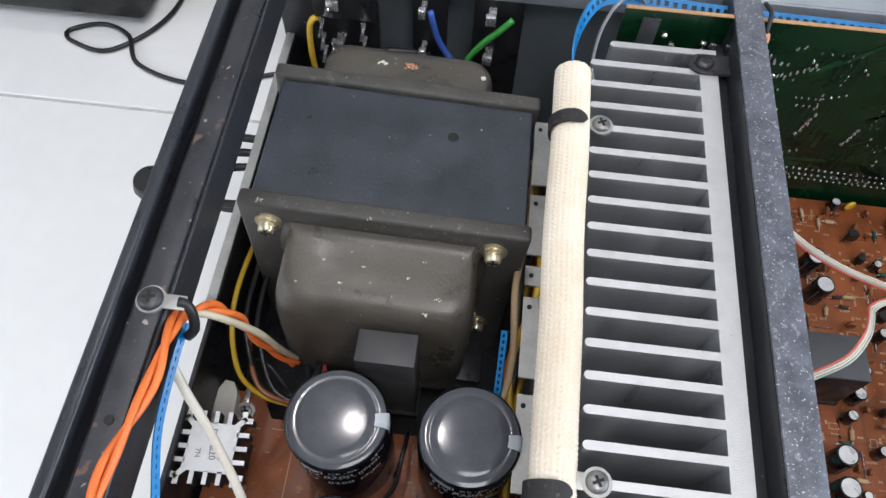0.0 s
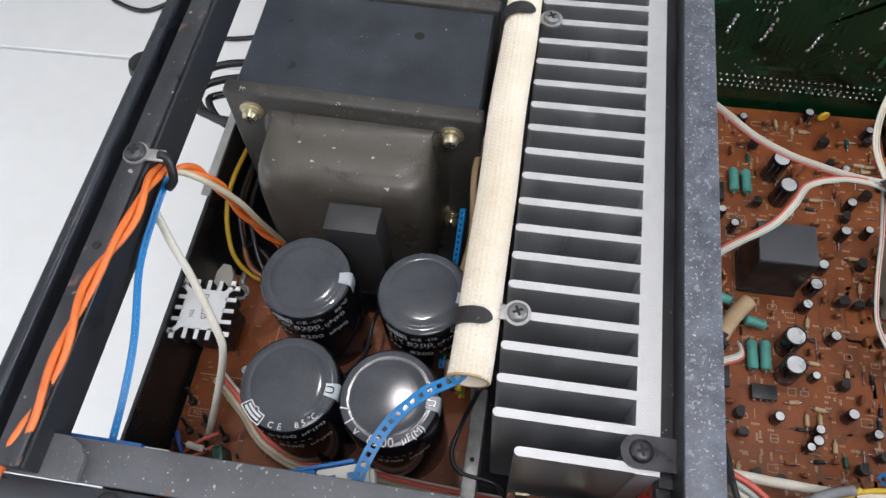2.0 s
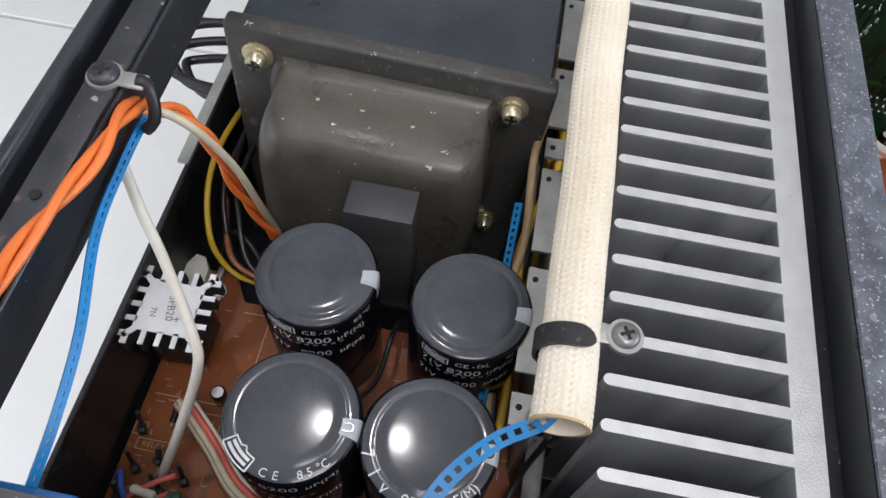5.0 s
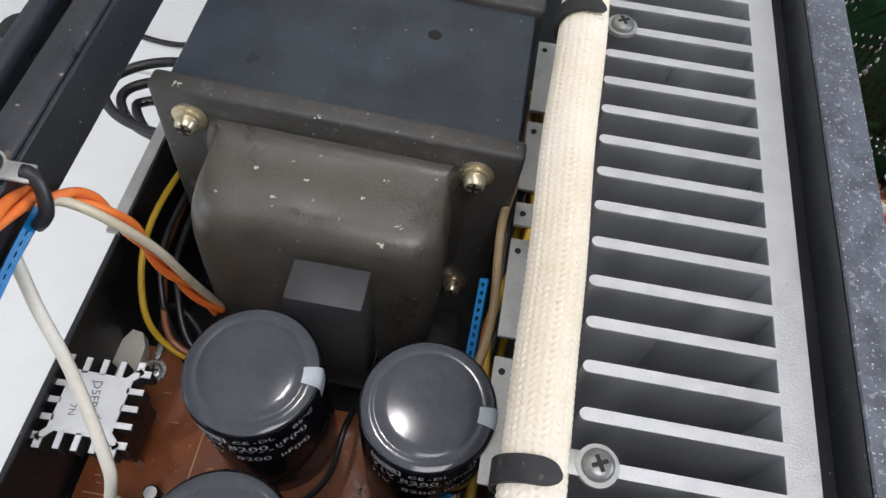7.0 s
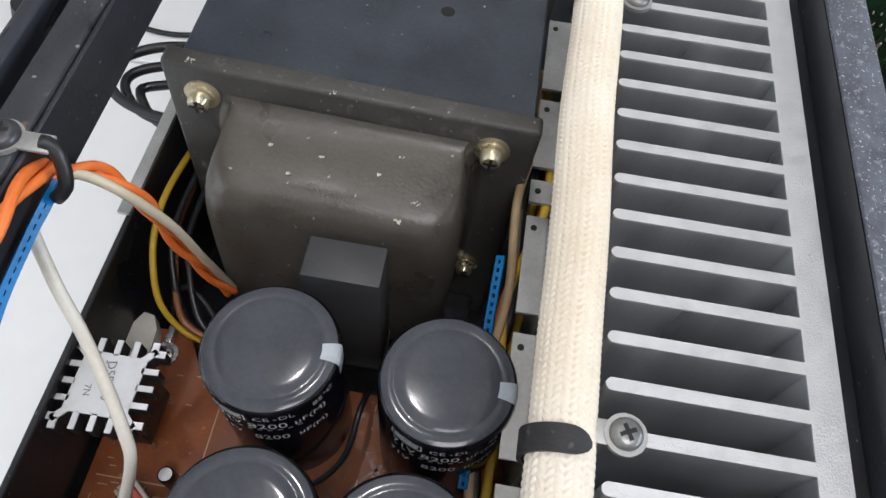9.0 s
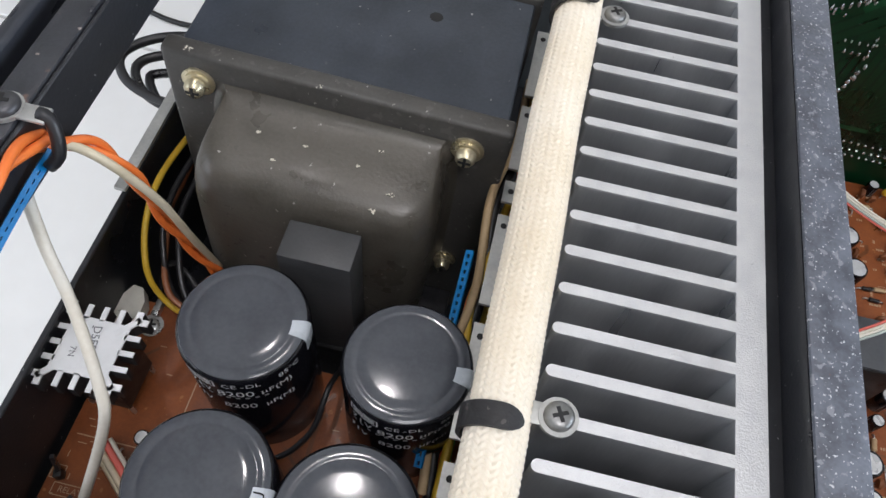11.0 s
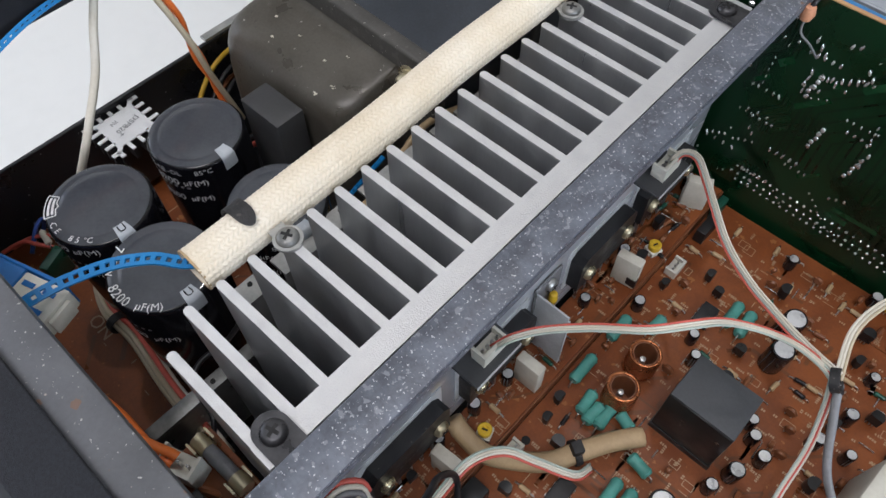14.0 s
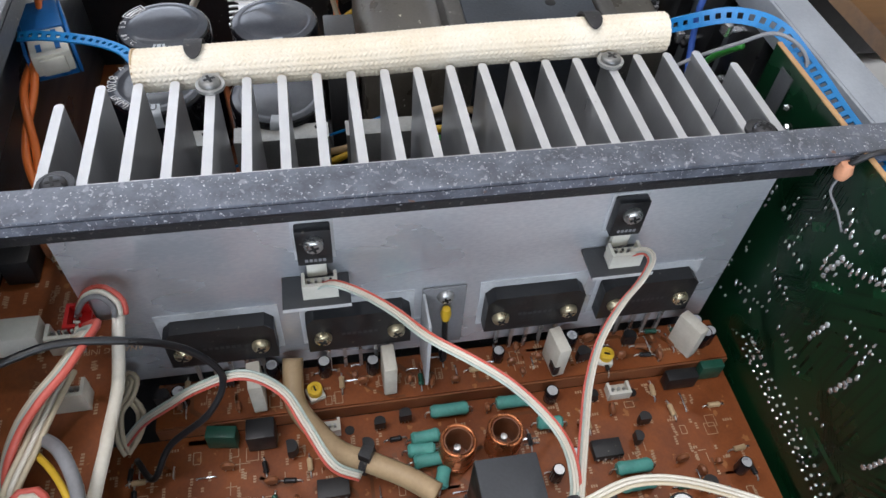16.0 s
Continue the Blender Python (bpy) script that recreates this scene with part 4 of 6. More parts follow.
def coil(x, y, z, r=0.0056, h=0.0155):
    c = thing("copper_coil", "open copper wire coil standing on the board", "coil", at=(x, y, z), group="copper coils")
    turns = 11
    pts = [Vector((r * math.cos(2 * math.pi * k / 16), r * math.sin(2 * math.pi * k / 16), 0.001 + (h - 0.002) * k / (16 * turns))) for k in range(16 * turns + 1)]
    part("winding", wire_bm(pts, 0.0007, 6, step=0.01), "copper", c)
    part("former", lathe([(r - 0.0008, 0), (r - 0.0008, h - 0.0015), (r - 0.0012, h - 0.0015), (r - 0.0012, 0.0006), (0, 0.0006)], 20), "brown", c)
    part("core", lathe([(0.0012, 0), (0.0012, h * 0.6), (0, h * 0.62)], 10), "steel", c)
    return c


def connector(x, y, z, w, d, h, n, rz, material="nylon_white", label="white plastic wire connector", group="white connectors"):
    c = thing("connector", label, "connector", at=(x, y, z), rz=rz, group=group)
    part("shell", join(box(-w / 2, w / 2, -d / 2, -d / 2 + 0.0011, 0, h), box(-w / 2, w / 2, -d / 2 + 0.0011, d / 2, 0, h * 0.55, 0.0003), box(-w / 2, -w / 2 + 0.001, -d / 2 + 0.0011, d / 2, h * 0.55, h), box(w / 2 - 0.001, w / 2, -d / 2 + 0.0011, d / 2, h * 0.55, h)), material, c)
    for k in range(n):
        px = (k - (n - 1) / 2) * (w - 0.002) / n
        part("contact", box(px - 0.0004, px + 0.0004, -0.0004, 0.0004, h * 0.55, h * 0.95), "steel", c)
    return c


def dip(x, y, z, w, l, rz, pins=4):
    c = thing("integrated_circuit", "black integrated circuit with two rows of pins", "chip", at=(x, y, z), rz=rz, group="chips")
    part("body", box(-w / 2, w / 2, -l / 2, l / 2, 0.001, 0.0042, 0.0003), "epoxy", c)
    for s in (-1, 1):
        for k in range(pins):
            py = (k - (pins - 1) / 2) * l / pins
            part("pin", box(s * w / 2 - 0.0004, s * w / 2 + 0.0004, py - 0.0003, py + 0.0003, -0.0003, 0.0024), "steel", c)
    return c


# power board small parts
radial_cap(-0.1475, 0.0338, BL, 0.0024, 0.0085)
radial_cap(-0.1500, 0.0225, BL, 0.0023, 0.0075)
for x, y in ((-0.1605, 0.0262), (-0.1545, 0.0262)):
    resistor(x, y, BL, 0.0055, 0.0011, 0, "black_plastic", "diodes", "small dark diode lying on the board")
for x, y, a in ((-0.1685, 0.019, 20), (-0.166, 0.007, 40), (-0.160, 0.0105, -20), (-0.156, 0.002, 60), (-0.168, -0.002, 0), (-0.150, 0.006, 30)):
    c = thing("terminal_pin", "dark upright wire-wrap pin on the power board", "terminal", at=(x, y, BL), rz=a, group="terminal pins")
    part("pin", moved(box(-0.0006, 0.0006, -0.0006, 0.0006, -0.0005, 0.0125), pose(0, 0, 0, -12, 6, 0)), "dark_steel", c)
    part("collar", box(-0.0012, 0.0012, -0.0012, 0.0012, 0, 0.004, 0.0003), "black_plastic", c)
wire("jumper_wire", [(-0.1705, 0.001, BL + 0.002), (-0.166, 0.004, BL + 0.012), (-0.164, 0.0, BL + 0.013), (-0.160, -0.008, BL + 0.006)], 0.0009, "wire_blue", "short blue wire on the power board")
wire("jumper_wire", [(-0.150, 0.006, BL + 0.011), (-0.156, 0.002, BL + 0.012), (-0.163, -0.004, BL + 0.01), (-0.166, -0.012, BL + 0.008)], 0.0009, "wire_red", "short red wire on the power board")
wire("jumper_wire", [(-0.151, 0.001, BL + 0.009), (-0.157, -0.004, BL + 0.011), (-0.164, -0.008, BL + 0.01), (-0.167, -0.016, BL + 0.008)], 0.0009, "wire_red", "short red wire on the power board")
resistor(-0.1575, -0.0005, BL + 0.010, 0.0075, 0.0014, 82, "cement", "diodes", "pale ribbed resistor above the power board")
block("film_capacitor", -0.1465, -0.004, BL, 0.004, 0.011, 0.013, "dark_green", "dark green film capacitor on the power board", "capacitor", rz=25)
for x, y in ((-0.133, 0.068), (-0.136, 0.072), (-0.139, 0.066)):
    wire("transformer_lead", [(x, y, BL + 0.001), (x - 0.002, y + 0.004, BL + 0.014), (x + 0.002, y + 0.016, BL + 0.016), (x - 0.004, y + 0.03, BL + 0.002)], 0.0013, "wire_black" if x < -0.134 else "wire_red", "thick transformer lead behind the capacitors", group="transformer leads")
bl = solid("wire_loop", wire_bm([(-0.0955, 0.068, BL + 0.012), (-0.0960, 0.058, BL + 0.02), (-0.0985, 0.046, BL + 0.012), (-0.108, 0.0385, BL + 0.003), (-0.12, 0.039, BL + 0.001)], 0.0009), "wire_black", "thin black wire looped round a capacitor", "wire")

# ---------------------------------------------------------------- wires over the power supply
up = [(-0.1620, 0.0700, 0.0140), (-0.1550, 0.0790, 0.0050), (-0.1510, 0.0820, -0.0120), (-0.1490, 0.0840, -0.0340), (-0.1430, 0.0880, -0.0660)]
root = thing("orange_pair", "twisted pair of orange wires from the rail clamp", "wire")
for ph in (0, math.pi):
    part("strand", wire_bm(up, 0.00115, 8, 0.0012, shift=0.00115, twist=0.040, phase=ph), "wire_orange", root)
down = [(-0.1600, 0.0730, 0.0150), (-0.1590, 0.0620, 0.0210), (-0.1590, 0.0490, 0.0220), (-0.1630, 0.0250, 0.0230), (-0.1630, 0.0060, 0.0230), (-0.1640, -0.0130, 0.0220), (-0.1660, -0.0220, 0.0210), (-0.1720, -0.0310, 0.0150)]
root = thing("orange_pair", "twisted pair of orange wires running along the rail", "wire")
for ph in (0, math.pi):
    part("strand", wire_bm(down, 0.00115, 8, 0.0012, shift=0.0012, twist=0.046, phase=ph), "wire_orange", root)
wire("white_wire", [(-0.1610, 0.0730, 0.0130), (-0.1670, 0.0680, 0.0080), (-0.1610, 0.0570, -0.0040), (-0.1530, 0.0470, -0.0160), (-0.1430, 0.0330, -0.0260), (-0.1410, 0.0260, -0.0340), (-0.1490, 0.0140, -0.0600), (-0.1560, 0.0060, -0.0790)], 0.0015, "wire_white", "soft white wire hanging from the rail clamp")
wire("white_wire", [(-0.1610, 0.0720, 0.0130), (-0.1560, 0.0750, 0.0090), (-0.1500, 0.0770, -0.0000), (-0.1460, 0.0810, -0.0180), (-0.1440, 0.0840, -0.0380), (-0.1430, 0.0900, -0.0660)], 0.0012, "wire_cream", "off-white wire beside the orange pair")
tie = thing("blue_cable_tie", "bright blue ladder cable tie hanging beside the rail", "cable tie", group="blue cable ties")
part("strap", strap_bm([(-0.1585, 0.0700, 0.0130), (-0.1590, 0.0560, 0.0115), (-0.1580, 0.0380, 0.0100), (-0.1530, 0.0160, 0.0070), (-0.1520, -0.0000, 0.0030), (-0.1530, -0.0140, -0.0020)], 0.0022, 0.0024, Vector((0.75, -0.3, 0.6)), hole=0.07), "strap_blue", tie)
tie = thing("blue_cable_tie", "bright blue ladder cable tie coming out of the sleeve", "cable tie", group="blue cable ties")
part("strap", strap_bm([(-0.0495, 0.032, 0.001), (-0.0525, 0.021, -0.0025), (-0.063, 0.0135, -0.0035), (-0.0715, 0.0045, -0.0055), (-0.0765, -0.006, -0.0065), (-0.0785, -0.0155, -0.0065), (-0.079, -0.022, -0.007)], 0.0038, 0.0029, Vector((0.25, 0.2, 0.9))), "strap_blue", tie)
tie = thing("blue_cable_tie", "bright blue ladder cable tie leaving the sleeve rearwards", "cable tie", group="blue cable ties")
part("strap", strap_bm([(-0.049, 0.182, 0.003), (-0.0495, 0.198, 0.006), (-0.046, 0.212, 0.010), (-0.038, 0.224, 0.0095), (-0.022, 0.2285, 0.006), (0.0, 0.2290, 0.004), (0.03, 0.2290, 0.003), (0.075, 0.2290, 0.002), (0.11, 0.2290, 0.001)], 0.0052, 0.0034, (Vector((0.9, -0.2, -0.1)), Vector((0.2, -0.45, 0.85)))), "strap_blue", tie)
wire("grey_wire", [(-0.0385, 0.188, -0.006), (-0.0405, 0.2, -0.002), (-0.0385, 0.212, 0.004), (-0.034, 0.2195, 0.0105), (-0.028, 0.225, 0.0105), (-0.0225, 0.2275, 0.007), (-0.02, 0.2265, 0.0)], 0.00065, "wire_grey", "thin grey wire hooked over the green board")
bundle = [(-0.1570, 0.0290, -0.0750), (-0.1440, 0.0180, -0.0780), (-0.1310, 0.0060, -0.0780), (-0.1130, -0.0010, -0.0760), (-0.0930, -0.0010, -0.0740), (-0.0660, -0.0040, -0.0700), (-0.0310, -0.0060, -0.0660)]
root = thing("wire_bundle", "bundle of cream wires running round the capacitors", "wire", group="wire bundles")
for k, (c, s, l) in enumerate((("wire_cream", 0, 0), ("wire_cream", 0.0022, 0.0004), ("wire_white", -0.0021, 0.0002), ("wire_cream", 0.001, 0.0021), ("wire_red", -0.001, 0.002))):
    part("strand", wire_bm(bundle, 0.0011, 7, shift=s, lift=l), c, root)
loom_tie = solid("cable_tie", lathe([(0.0042, -0.0015), (0.0042, 0.0015), (0.0034, 0.0015), (0.0034, -0.0015), (0.0042, -0.0015)], 16), "nylon_black", "black nylon tie round the cream wires", "cable tie", group="black cable ties")
loom_tie.matrix_basis = Matrix.Translation((-0.1040, -0.0020, -0.0740)) @ Matrix.Rotation(radians(90), 4, "Y")
bc = thing("blue_connector", "blue and white connector block behind the front bar", "connector", at=(-0.146, -0.0185, -0.004))
part("blue_half", box(-0.018, 0.006, -0.004, 0.004, 0, 0.009, 0.0005), "blue_plastic", bc, "blue plastic half")
part("white_half", box(0.0062, 0.014, -0.0035, 0.0035, 0, 0.008, 0.0005), "nylon_white", bc)
bc = thing("blue_connector", "blue and white connector at the front end", "connector", at=(-0.0830, -0.0155, -0.0205), rz=18)
part("blue_half", join(box(-0.026, 0.004, -0.0080, -0.0068, -0.003, 0.0085, 0.0004), box(-0.026, 0.004, 0.0068, 0.0080, -0.003, 0.0085, 0.0004), box(-0.026, 0.004, -0.0067, 0.0067, -0.003, 0.0012, 0.0004), box(-0.026, -0.0080, -0.0067, 0.0067, 0.0013, 0.0095, 0.0008)), "blue_plastic", bc, "blue plastic half")
part("white_half", join(box(-0.0078, 0.0080, -0.0062, 0.0062, 0.0014, 0.0090, 0.0006), box(0.0081, 0.0095, -0.0040, 0.0040, 0.0020, 0.0080, 0.0003)), "nylon_white", bc)
for k in (-1, 1):
    for x in (-0.0040, 0.0035):
        part("socket", box(x - 0.0020, x + 0.0020, k * 0.0030 - 0.0008, k * 0.0030 + 0.0008, 0.0091, 0.0094), "blue_plastic", bc)

# ---------------------------------------------------------------- between transformer and heat sink
for y0, y1 in ((0.028, 0.037), (0.043, 0.076), (0.082, 0.113), (0.118, 0.126), (0.131, 0.158), (0.163, 0.195)):
    c = thing("mounting_tab", "pale grey metal tab with a hole beside the heat sink", "bracket", at=(-0.0545, y0, -0.088), group="mounting tabs")
    part("tab", join(box(-0.0035, 0.0045, 0, y1 - y0, 0.053, 0.0542), box(0.0033, 0.0045, 0, y1 - y0, 0, 0.053)), "zinc", c)
    part("hole", lathe([(0.0009, 0), (0.0009, 0.0003), (0, 0.0003)], 12), "recess", c, at=pose(-0.0012, y1 - y0 - 0.004, 0.0542))
st = thing("mounting_strut", "dull zinc mounting strut beside the heat sink", "bracket", at=(-0.0475, -0.03, BL))
part("strut", join(box(-0.0026, 0.0026, 0, 0.062, 0.032, 0.0334, 0.0003), box(0.0014, 0.0026, 0, 0.062, 0, 0.032)), "screw_zinc", st)
part("hole", lathe([(0.0009, 0), (0.0009, 0.0003), (0, 0.0003)], 12), "recess", st, at=pose(0, 0.036, 0.0334))
wire("earth_lead", [(-0.0470, 0.0260, -0.0300), (-0.0520, 0.0180, -0.0450), (-0.0550, 0.0070, -0.0500), (-0.0510, 0.0010, -0.0520), (-0.0390, -0.0010, -0.0520), (-0.0340, -0.0050, -0.0550)], 0.0009, "wire_black", "thin black lead beside the strut")
for k, (c, r, dx, dz, lab) in enumerate((("tan", 0.0014, 0.0, -0.004, "tan wire"), ("wire_yellow", 0.0014, 0.0042, -0.006, "yellow wire"), ("wire_black", 0.0015, 0.002, -0.008, "black wire"), ("wire_orange", 0.0012, 0.0035, -0.012, "orange wire"), ("wire_yellow", 0.0013, 0.0052, -0.016, "yellow wire"), ("wire_green", 0.0012, 0.0048, -0.010, "green wire"))):
    wig = 0.0022 * (1 if k % 2 else -1)
    pts = [(-0.0615 + dx, 0.035, -0.062 + dz), (-0.0625 + dx + wig * 0.5, 0.065, -0.052 + dz), (-0.0618 + dx - wig, 0.092, -0.042 + dz), (-0.0590 + dx + wig, 0.118, -0.030 + dz), (-0.0575 + dx, 0.145, -0.034 + dz), (-0.0580 + dx - wig * 0.5, 0.185, -0.045 + dz)]
    wire("loom_wire", pts, r, c, lab + " running beside the heat sink tabs", group="loom wires")
tie = thing("blue_cable_tie", "blue ladder tie along the wires beside the transformer", "cable tie", group="blue cable ties")
part("strap", strap_bm([(-0.0640, 0.04, -0.058), (-0.0640, 0.07, -0.048), (-0.0635, 0.10, -0.037)], 0.0026, 0.0024, Vector((-0.5, 0, 0.8))), "strap_blue", tie)
for k, (c, x0) in enumerate((("wire_yellow", -0.166), ("wire_black", -0.1615), ("wire_black", -0.158), ("brown", -0.1640))):
    wire("loom_wire", [(x0 + 0.025, 0.074, BL + 0.008), (x0 + 0.008, 0.078, BL + 0.006 + 0.003 * k), (x0, 0.085 + 0.004 * k, BL + 0.02), (x0 - 0.004, 0.11, BL + 0.03 - 0.004 * k), (x0 - 0.003, 0.16, BL + 0.02)], 0.0011, c, "transformer wire along the side wall", group="side wall wires")

# ---------------------------------------------------------------- rear panel fittings
for x0, x1, zt in ((-0.161, -0.134, -0.012), (-0.1175, -0.1015, -0.012), (-0.0895, -0.0670, -0.012)):
    c = thing("terminal_strip", "black upright terminal strip on the rear panel", "terminal strip", at=((x0 + x1) / 2, 0.2510, -0.1205), group="terminal strips")
    w = (x1 - x0) / 2
    part("body", box(-w, w, -0.006, 0.0012, 0, 0.105, 0.0008), "black_plastic", c)
    for k, z in enumerate((0.076, 0.100)):
        part("lug", join(box(-w * 0.4, -w * 0.1, -0.013, -0.006, z, z + 0.0006), box(-w * 0.5, -w * 0.1, -0.0155, -0.0125, z - 0.002, z + 0.003, 0.0004)), "solder", c, "tinned solder lug")
for n, pts, c in (("yellow", [(-0.1590, 0.240, -0.030), (-0.1630, 0.237, -0.032), (-0.1645, 0.236, -0.048), (-0.1640, 0.236, -0.072)], "wire_yellow"), ("blue", [(-0.1085, 0.2400, -0.0210), (-0.1070, 0.2385, -0.0265), (-0.1040, 0.2380, -0.0365), (-0.0980, 0.2365, -0.0460), (-0.0900, 0.2340, -0.0515)], "wire_blue"), ("green", [(-0.0720, 0.2400, -0.0215), (-0.0770, 0.2385, -0.0270), (-0.0855, 0.2380, -0.0370), (-0.0915, 0.2370, -0.0490), (-0.0900, 0.2340, -0.0600)], "wire_green"), ("black", [(-0.1085, 0.239, -0.047), (-0.1180, 0.237, -0.044), (-0.1290, 0.236, -0.044), (-0.1320, 0.236, -0.050), (-0.1290, 0.236, -0.060)], "wire_black")):
    wire("speaker_wire", pts, 0.0015, c, n + " wire soldered to a rear terminal", group="rear terminal wires")
sw = thing("voltage_switch", "black switch block on the rear panel rim", "switch", at=(-0.1475, 0.243, -0.028))
part("body", box(-0.013, 0.013, -0.006, 0.007, 0, 0.022, 0.0006), "black_plastic", sw)
for x in (-0.0105, 0.0085):
    for z in (-0.006, -0.014, -0.022, -0.030):
        part("contact", moved(box(-0.0006, 0.0006, -0.0060, 0.0, -0.0004, 0.0056), pose(x, -0.0062, z, 0, 14, 0)), "solder", sw)
    part("contact_strip", box(x - 0.0005, x + 0.0005, -0.0070, -0.0061, -0.034, -0.0005), "solder", sw)

# ---------------------------------------------------------------- green upright board
gb = thing("green_board", "upright green circuit board seen from its soldered side", "circuit board", at=(0, 0.2195, -0.114))
GT = 0.124
part("board", box(-0.030, 0.296, 0.0002, 0.0016, 0, GT - 0.0004), "green", gb)
part("board_edge", box(-0.030, 0.296, 0.0, 0.0017, GT - 0.0004, GT), "pcb_edge", gb, "raw tan top edge")


def face_strip(bm, pts, w, y):
    for (x0, z0), (x1, z1) in zip(pts, pts[1:]):
        d = Vector((x1 - x0, 0, z1 - z0))
        if d.length < 1e-6:
            continue
        n = Vector((-d.z, 0, d.x)).normalized() * w / 2
        a, b = Vector((x0, y, z0)), Vector((x1, y, z1))
        bm.faces.new([bm.verts.new(v) for v in (a - n, b - n, b + n, a + n)])


bm = bmesh.new()
for k in range(7):
    o = 0.0035 * k
    face_strip(bm, [(0.205 - o * 0.2, GT - 0.012 - o), (0.13 - o, GT - 0.012 - o), (0.105 - o, GT - 0.037 - o * 0.7), (0.105 - o, GT - 0.062), (0.092 - o, GT - 0.075), (0.092 - o, GT - 0.088 - o * 0.3)], 0.0011, 0.00004)
for k in range(6):
    o = 0.0032 * k
    face_strip(bm, [(0.070 - o, GT - 0.014), (0.070 - o, GT - 0.034 + o), (0.052 - o, GT - 0.052 + o), (0.052 - o, GT - 0.07)], 0.0009, 0.00004)
for k in range(8):
    o = 0.0034 * k
    face_strip(bm, [(0.055 + o, 0.088 - o * 0.4), (0.055 + o, 0.062 - o * 0.5), (0.073 + o, 0.044 - o * 0.5), (0.10 + o, 0.044 - o * 0.5), (0.118 + o, 0.026 - o * 0.3)], 0.0010, 0.00006)
for x0, z0, n, run, drop, flip in ((0.014, GT - 0.010, 4, 0.010, 0.022, 1), (0.150, GT - 0.020, 7, 0.018, 0.020, 1), (0.020, 0.060, 5, 0.014, 0.010, -1), (0.125, 0.070, 8, 0.016, 0.018, 1), (0.205, GT - 0.03, 8, 0.022, 0.024, 1), (0.165, 0.045, 7, 0.012, 0.012, -1), (0.235, 0.06, 7, 0.02, 0.015, 1), (0.03, GT - 0.04, 5, 0.012, 0.014, 1)):
    for k in range(n):
        o = 0.0037 * k
        for d in (-0.0008, 0.0008):
            x, z = x0 + o + d, z0 - 0.0012 * k
            face_strip(bm, [(x, z), (x, z - drop * 0.5 - o * 0.2), (x - flip * run * 0.7, z - drop * 0.5 - o * 0.2 - run * 0.7), (x - flip * run * 0.7, max(0.012, z - drop - o * 0.2 - run * 0.7))], 0.0005, 0.00008)
tagged(part("trace_gap", bm, "green_trace", gb, smooth=False), kind="stuff")
bm = bmesh.new()
for _ in range(40):
    x, z = rnd.uniform(0.012, 0.27), rnd.uniform(0.02, GT - 0.01)
    dx, dz = rnd.choice(((1, 0), (0, 1), (0.7, 0.7)))
    l = rnd.uniform(0.006, 0.022)
    face_strip(bm, [(x, z), (x + dx * l, min(GT - 0.003, z + dz * l))], rnd.uniform(0.0012, 0.0032), -0.00004)
tagged(part("copper_layer", bm, "green_light", gb, smooth=False), kind="stuff")
bm = bmesh.new()


def joint(bm, x, z, r, sx=1.0, sz=1.0, y=-0.0003):
    bmesh.ops.create_icosphere(bm, subdivisions=1, radius=r, matrix=pose(x, y, z, 0, rnd.uniform(-20, 20), 0) @ Matrix.Diagonal((sx, 0.9, sz, 1)))


for row, z in enumerate((0.034, 0.038, 0.0305)):
    for k in range(34):
        joint(bm, 0.024 + k * 0.0031 + row * 0.0015, z - 0.00008 * k, 0.00062)
for x0, z0 in ((0.045, 0.066), (0.062, 0.062), (0.085, 0.058), (0.035, 0.086), (0.11, 0.075)):
    for k in range(5):
        joint(bm, x0 + 0.0005 * k + rnd.uniform(-0.0004, 0.0004), z0 + 0.0025 * k, 0.0008, 1.2, 1.6)
for _ in range(190):
    x, z = rnd.uniform(0.0, 0.27), rnd.uniform(0.03, GT - 0.006)
    dx, dz = rnd.choice(((0.0028, 0.0), (0.0, 0.003), (0.0022, -0.0022), (0.0025, 0.0012), (0.004, 0.0)))
    size, tall = rnd.uniform(0.00032, 0.00068), rnd.uniform(1.3, 2.8)
    for k in range(rnd.choice((1, 2, 2, 3, 4, 5))):
        if 0.012 < z + dz * k < GT - 0.004:
            joint(bm, x + dx * k + rnd.uniform(-0.0003, 0.0003), z + dz * k, size, 1.0, tall)
for x, z in ((-0.012, GT - 0.012), (-0.008, GT - 0.0165), (0.004, GT - 0.014), (0.008, GT - 0.0145), (0.0, GT - 0.022)):
    joint(bm, x, z, 0.0011, 1.3, 1)
tagged(part("solder_layer", bm, "solder", gb, "small bright solder joints"), kind="stuff")
part("grey_patch", box(-0.0225, -0.0155, -0.0003, 0.0001, GT - 0.026, GT - 0.004), "lid_grey", gb, "bare grey ground patch")
pb = thing("peach_bead", "peach-coloured bead capacitor wired above the green board", "capacitor", at=(0.0235, 0.2150, 0.0020))
part("bead", lathe([(0, 0), (0.0018, 0.0006), (0.0025, 0.003), (0.0018, 0.0056), (0, 0.006)], 16), "peach", pb)
part("lead", wire_bm([(0, 0.0, 0.001), (0.001, -0.001, -0.004), (0.005, 0.001, -0.008), (0.009, 0.0028, -0.013)], 0.0004, 6), "wire_grey", pb)
part("lead", wire_bm([(0, 0, 0.005), (0.001, 0.006, 0.010), (0.0005, 0.014, 0.008)], 0.0009, 6), "wire_black", pb)

# ---------------------------------------------------------------- amplifier boards
ib = thing("driver_board", "narrow brown driver board along the heat sink plate", "circuit board", at=(0, 0, BI))
part("board", box(0.0085, 0.0252, 0.009, 0.2165, -0.0016, 0), "pcb", ib)
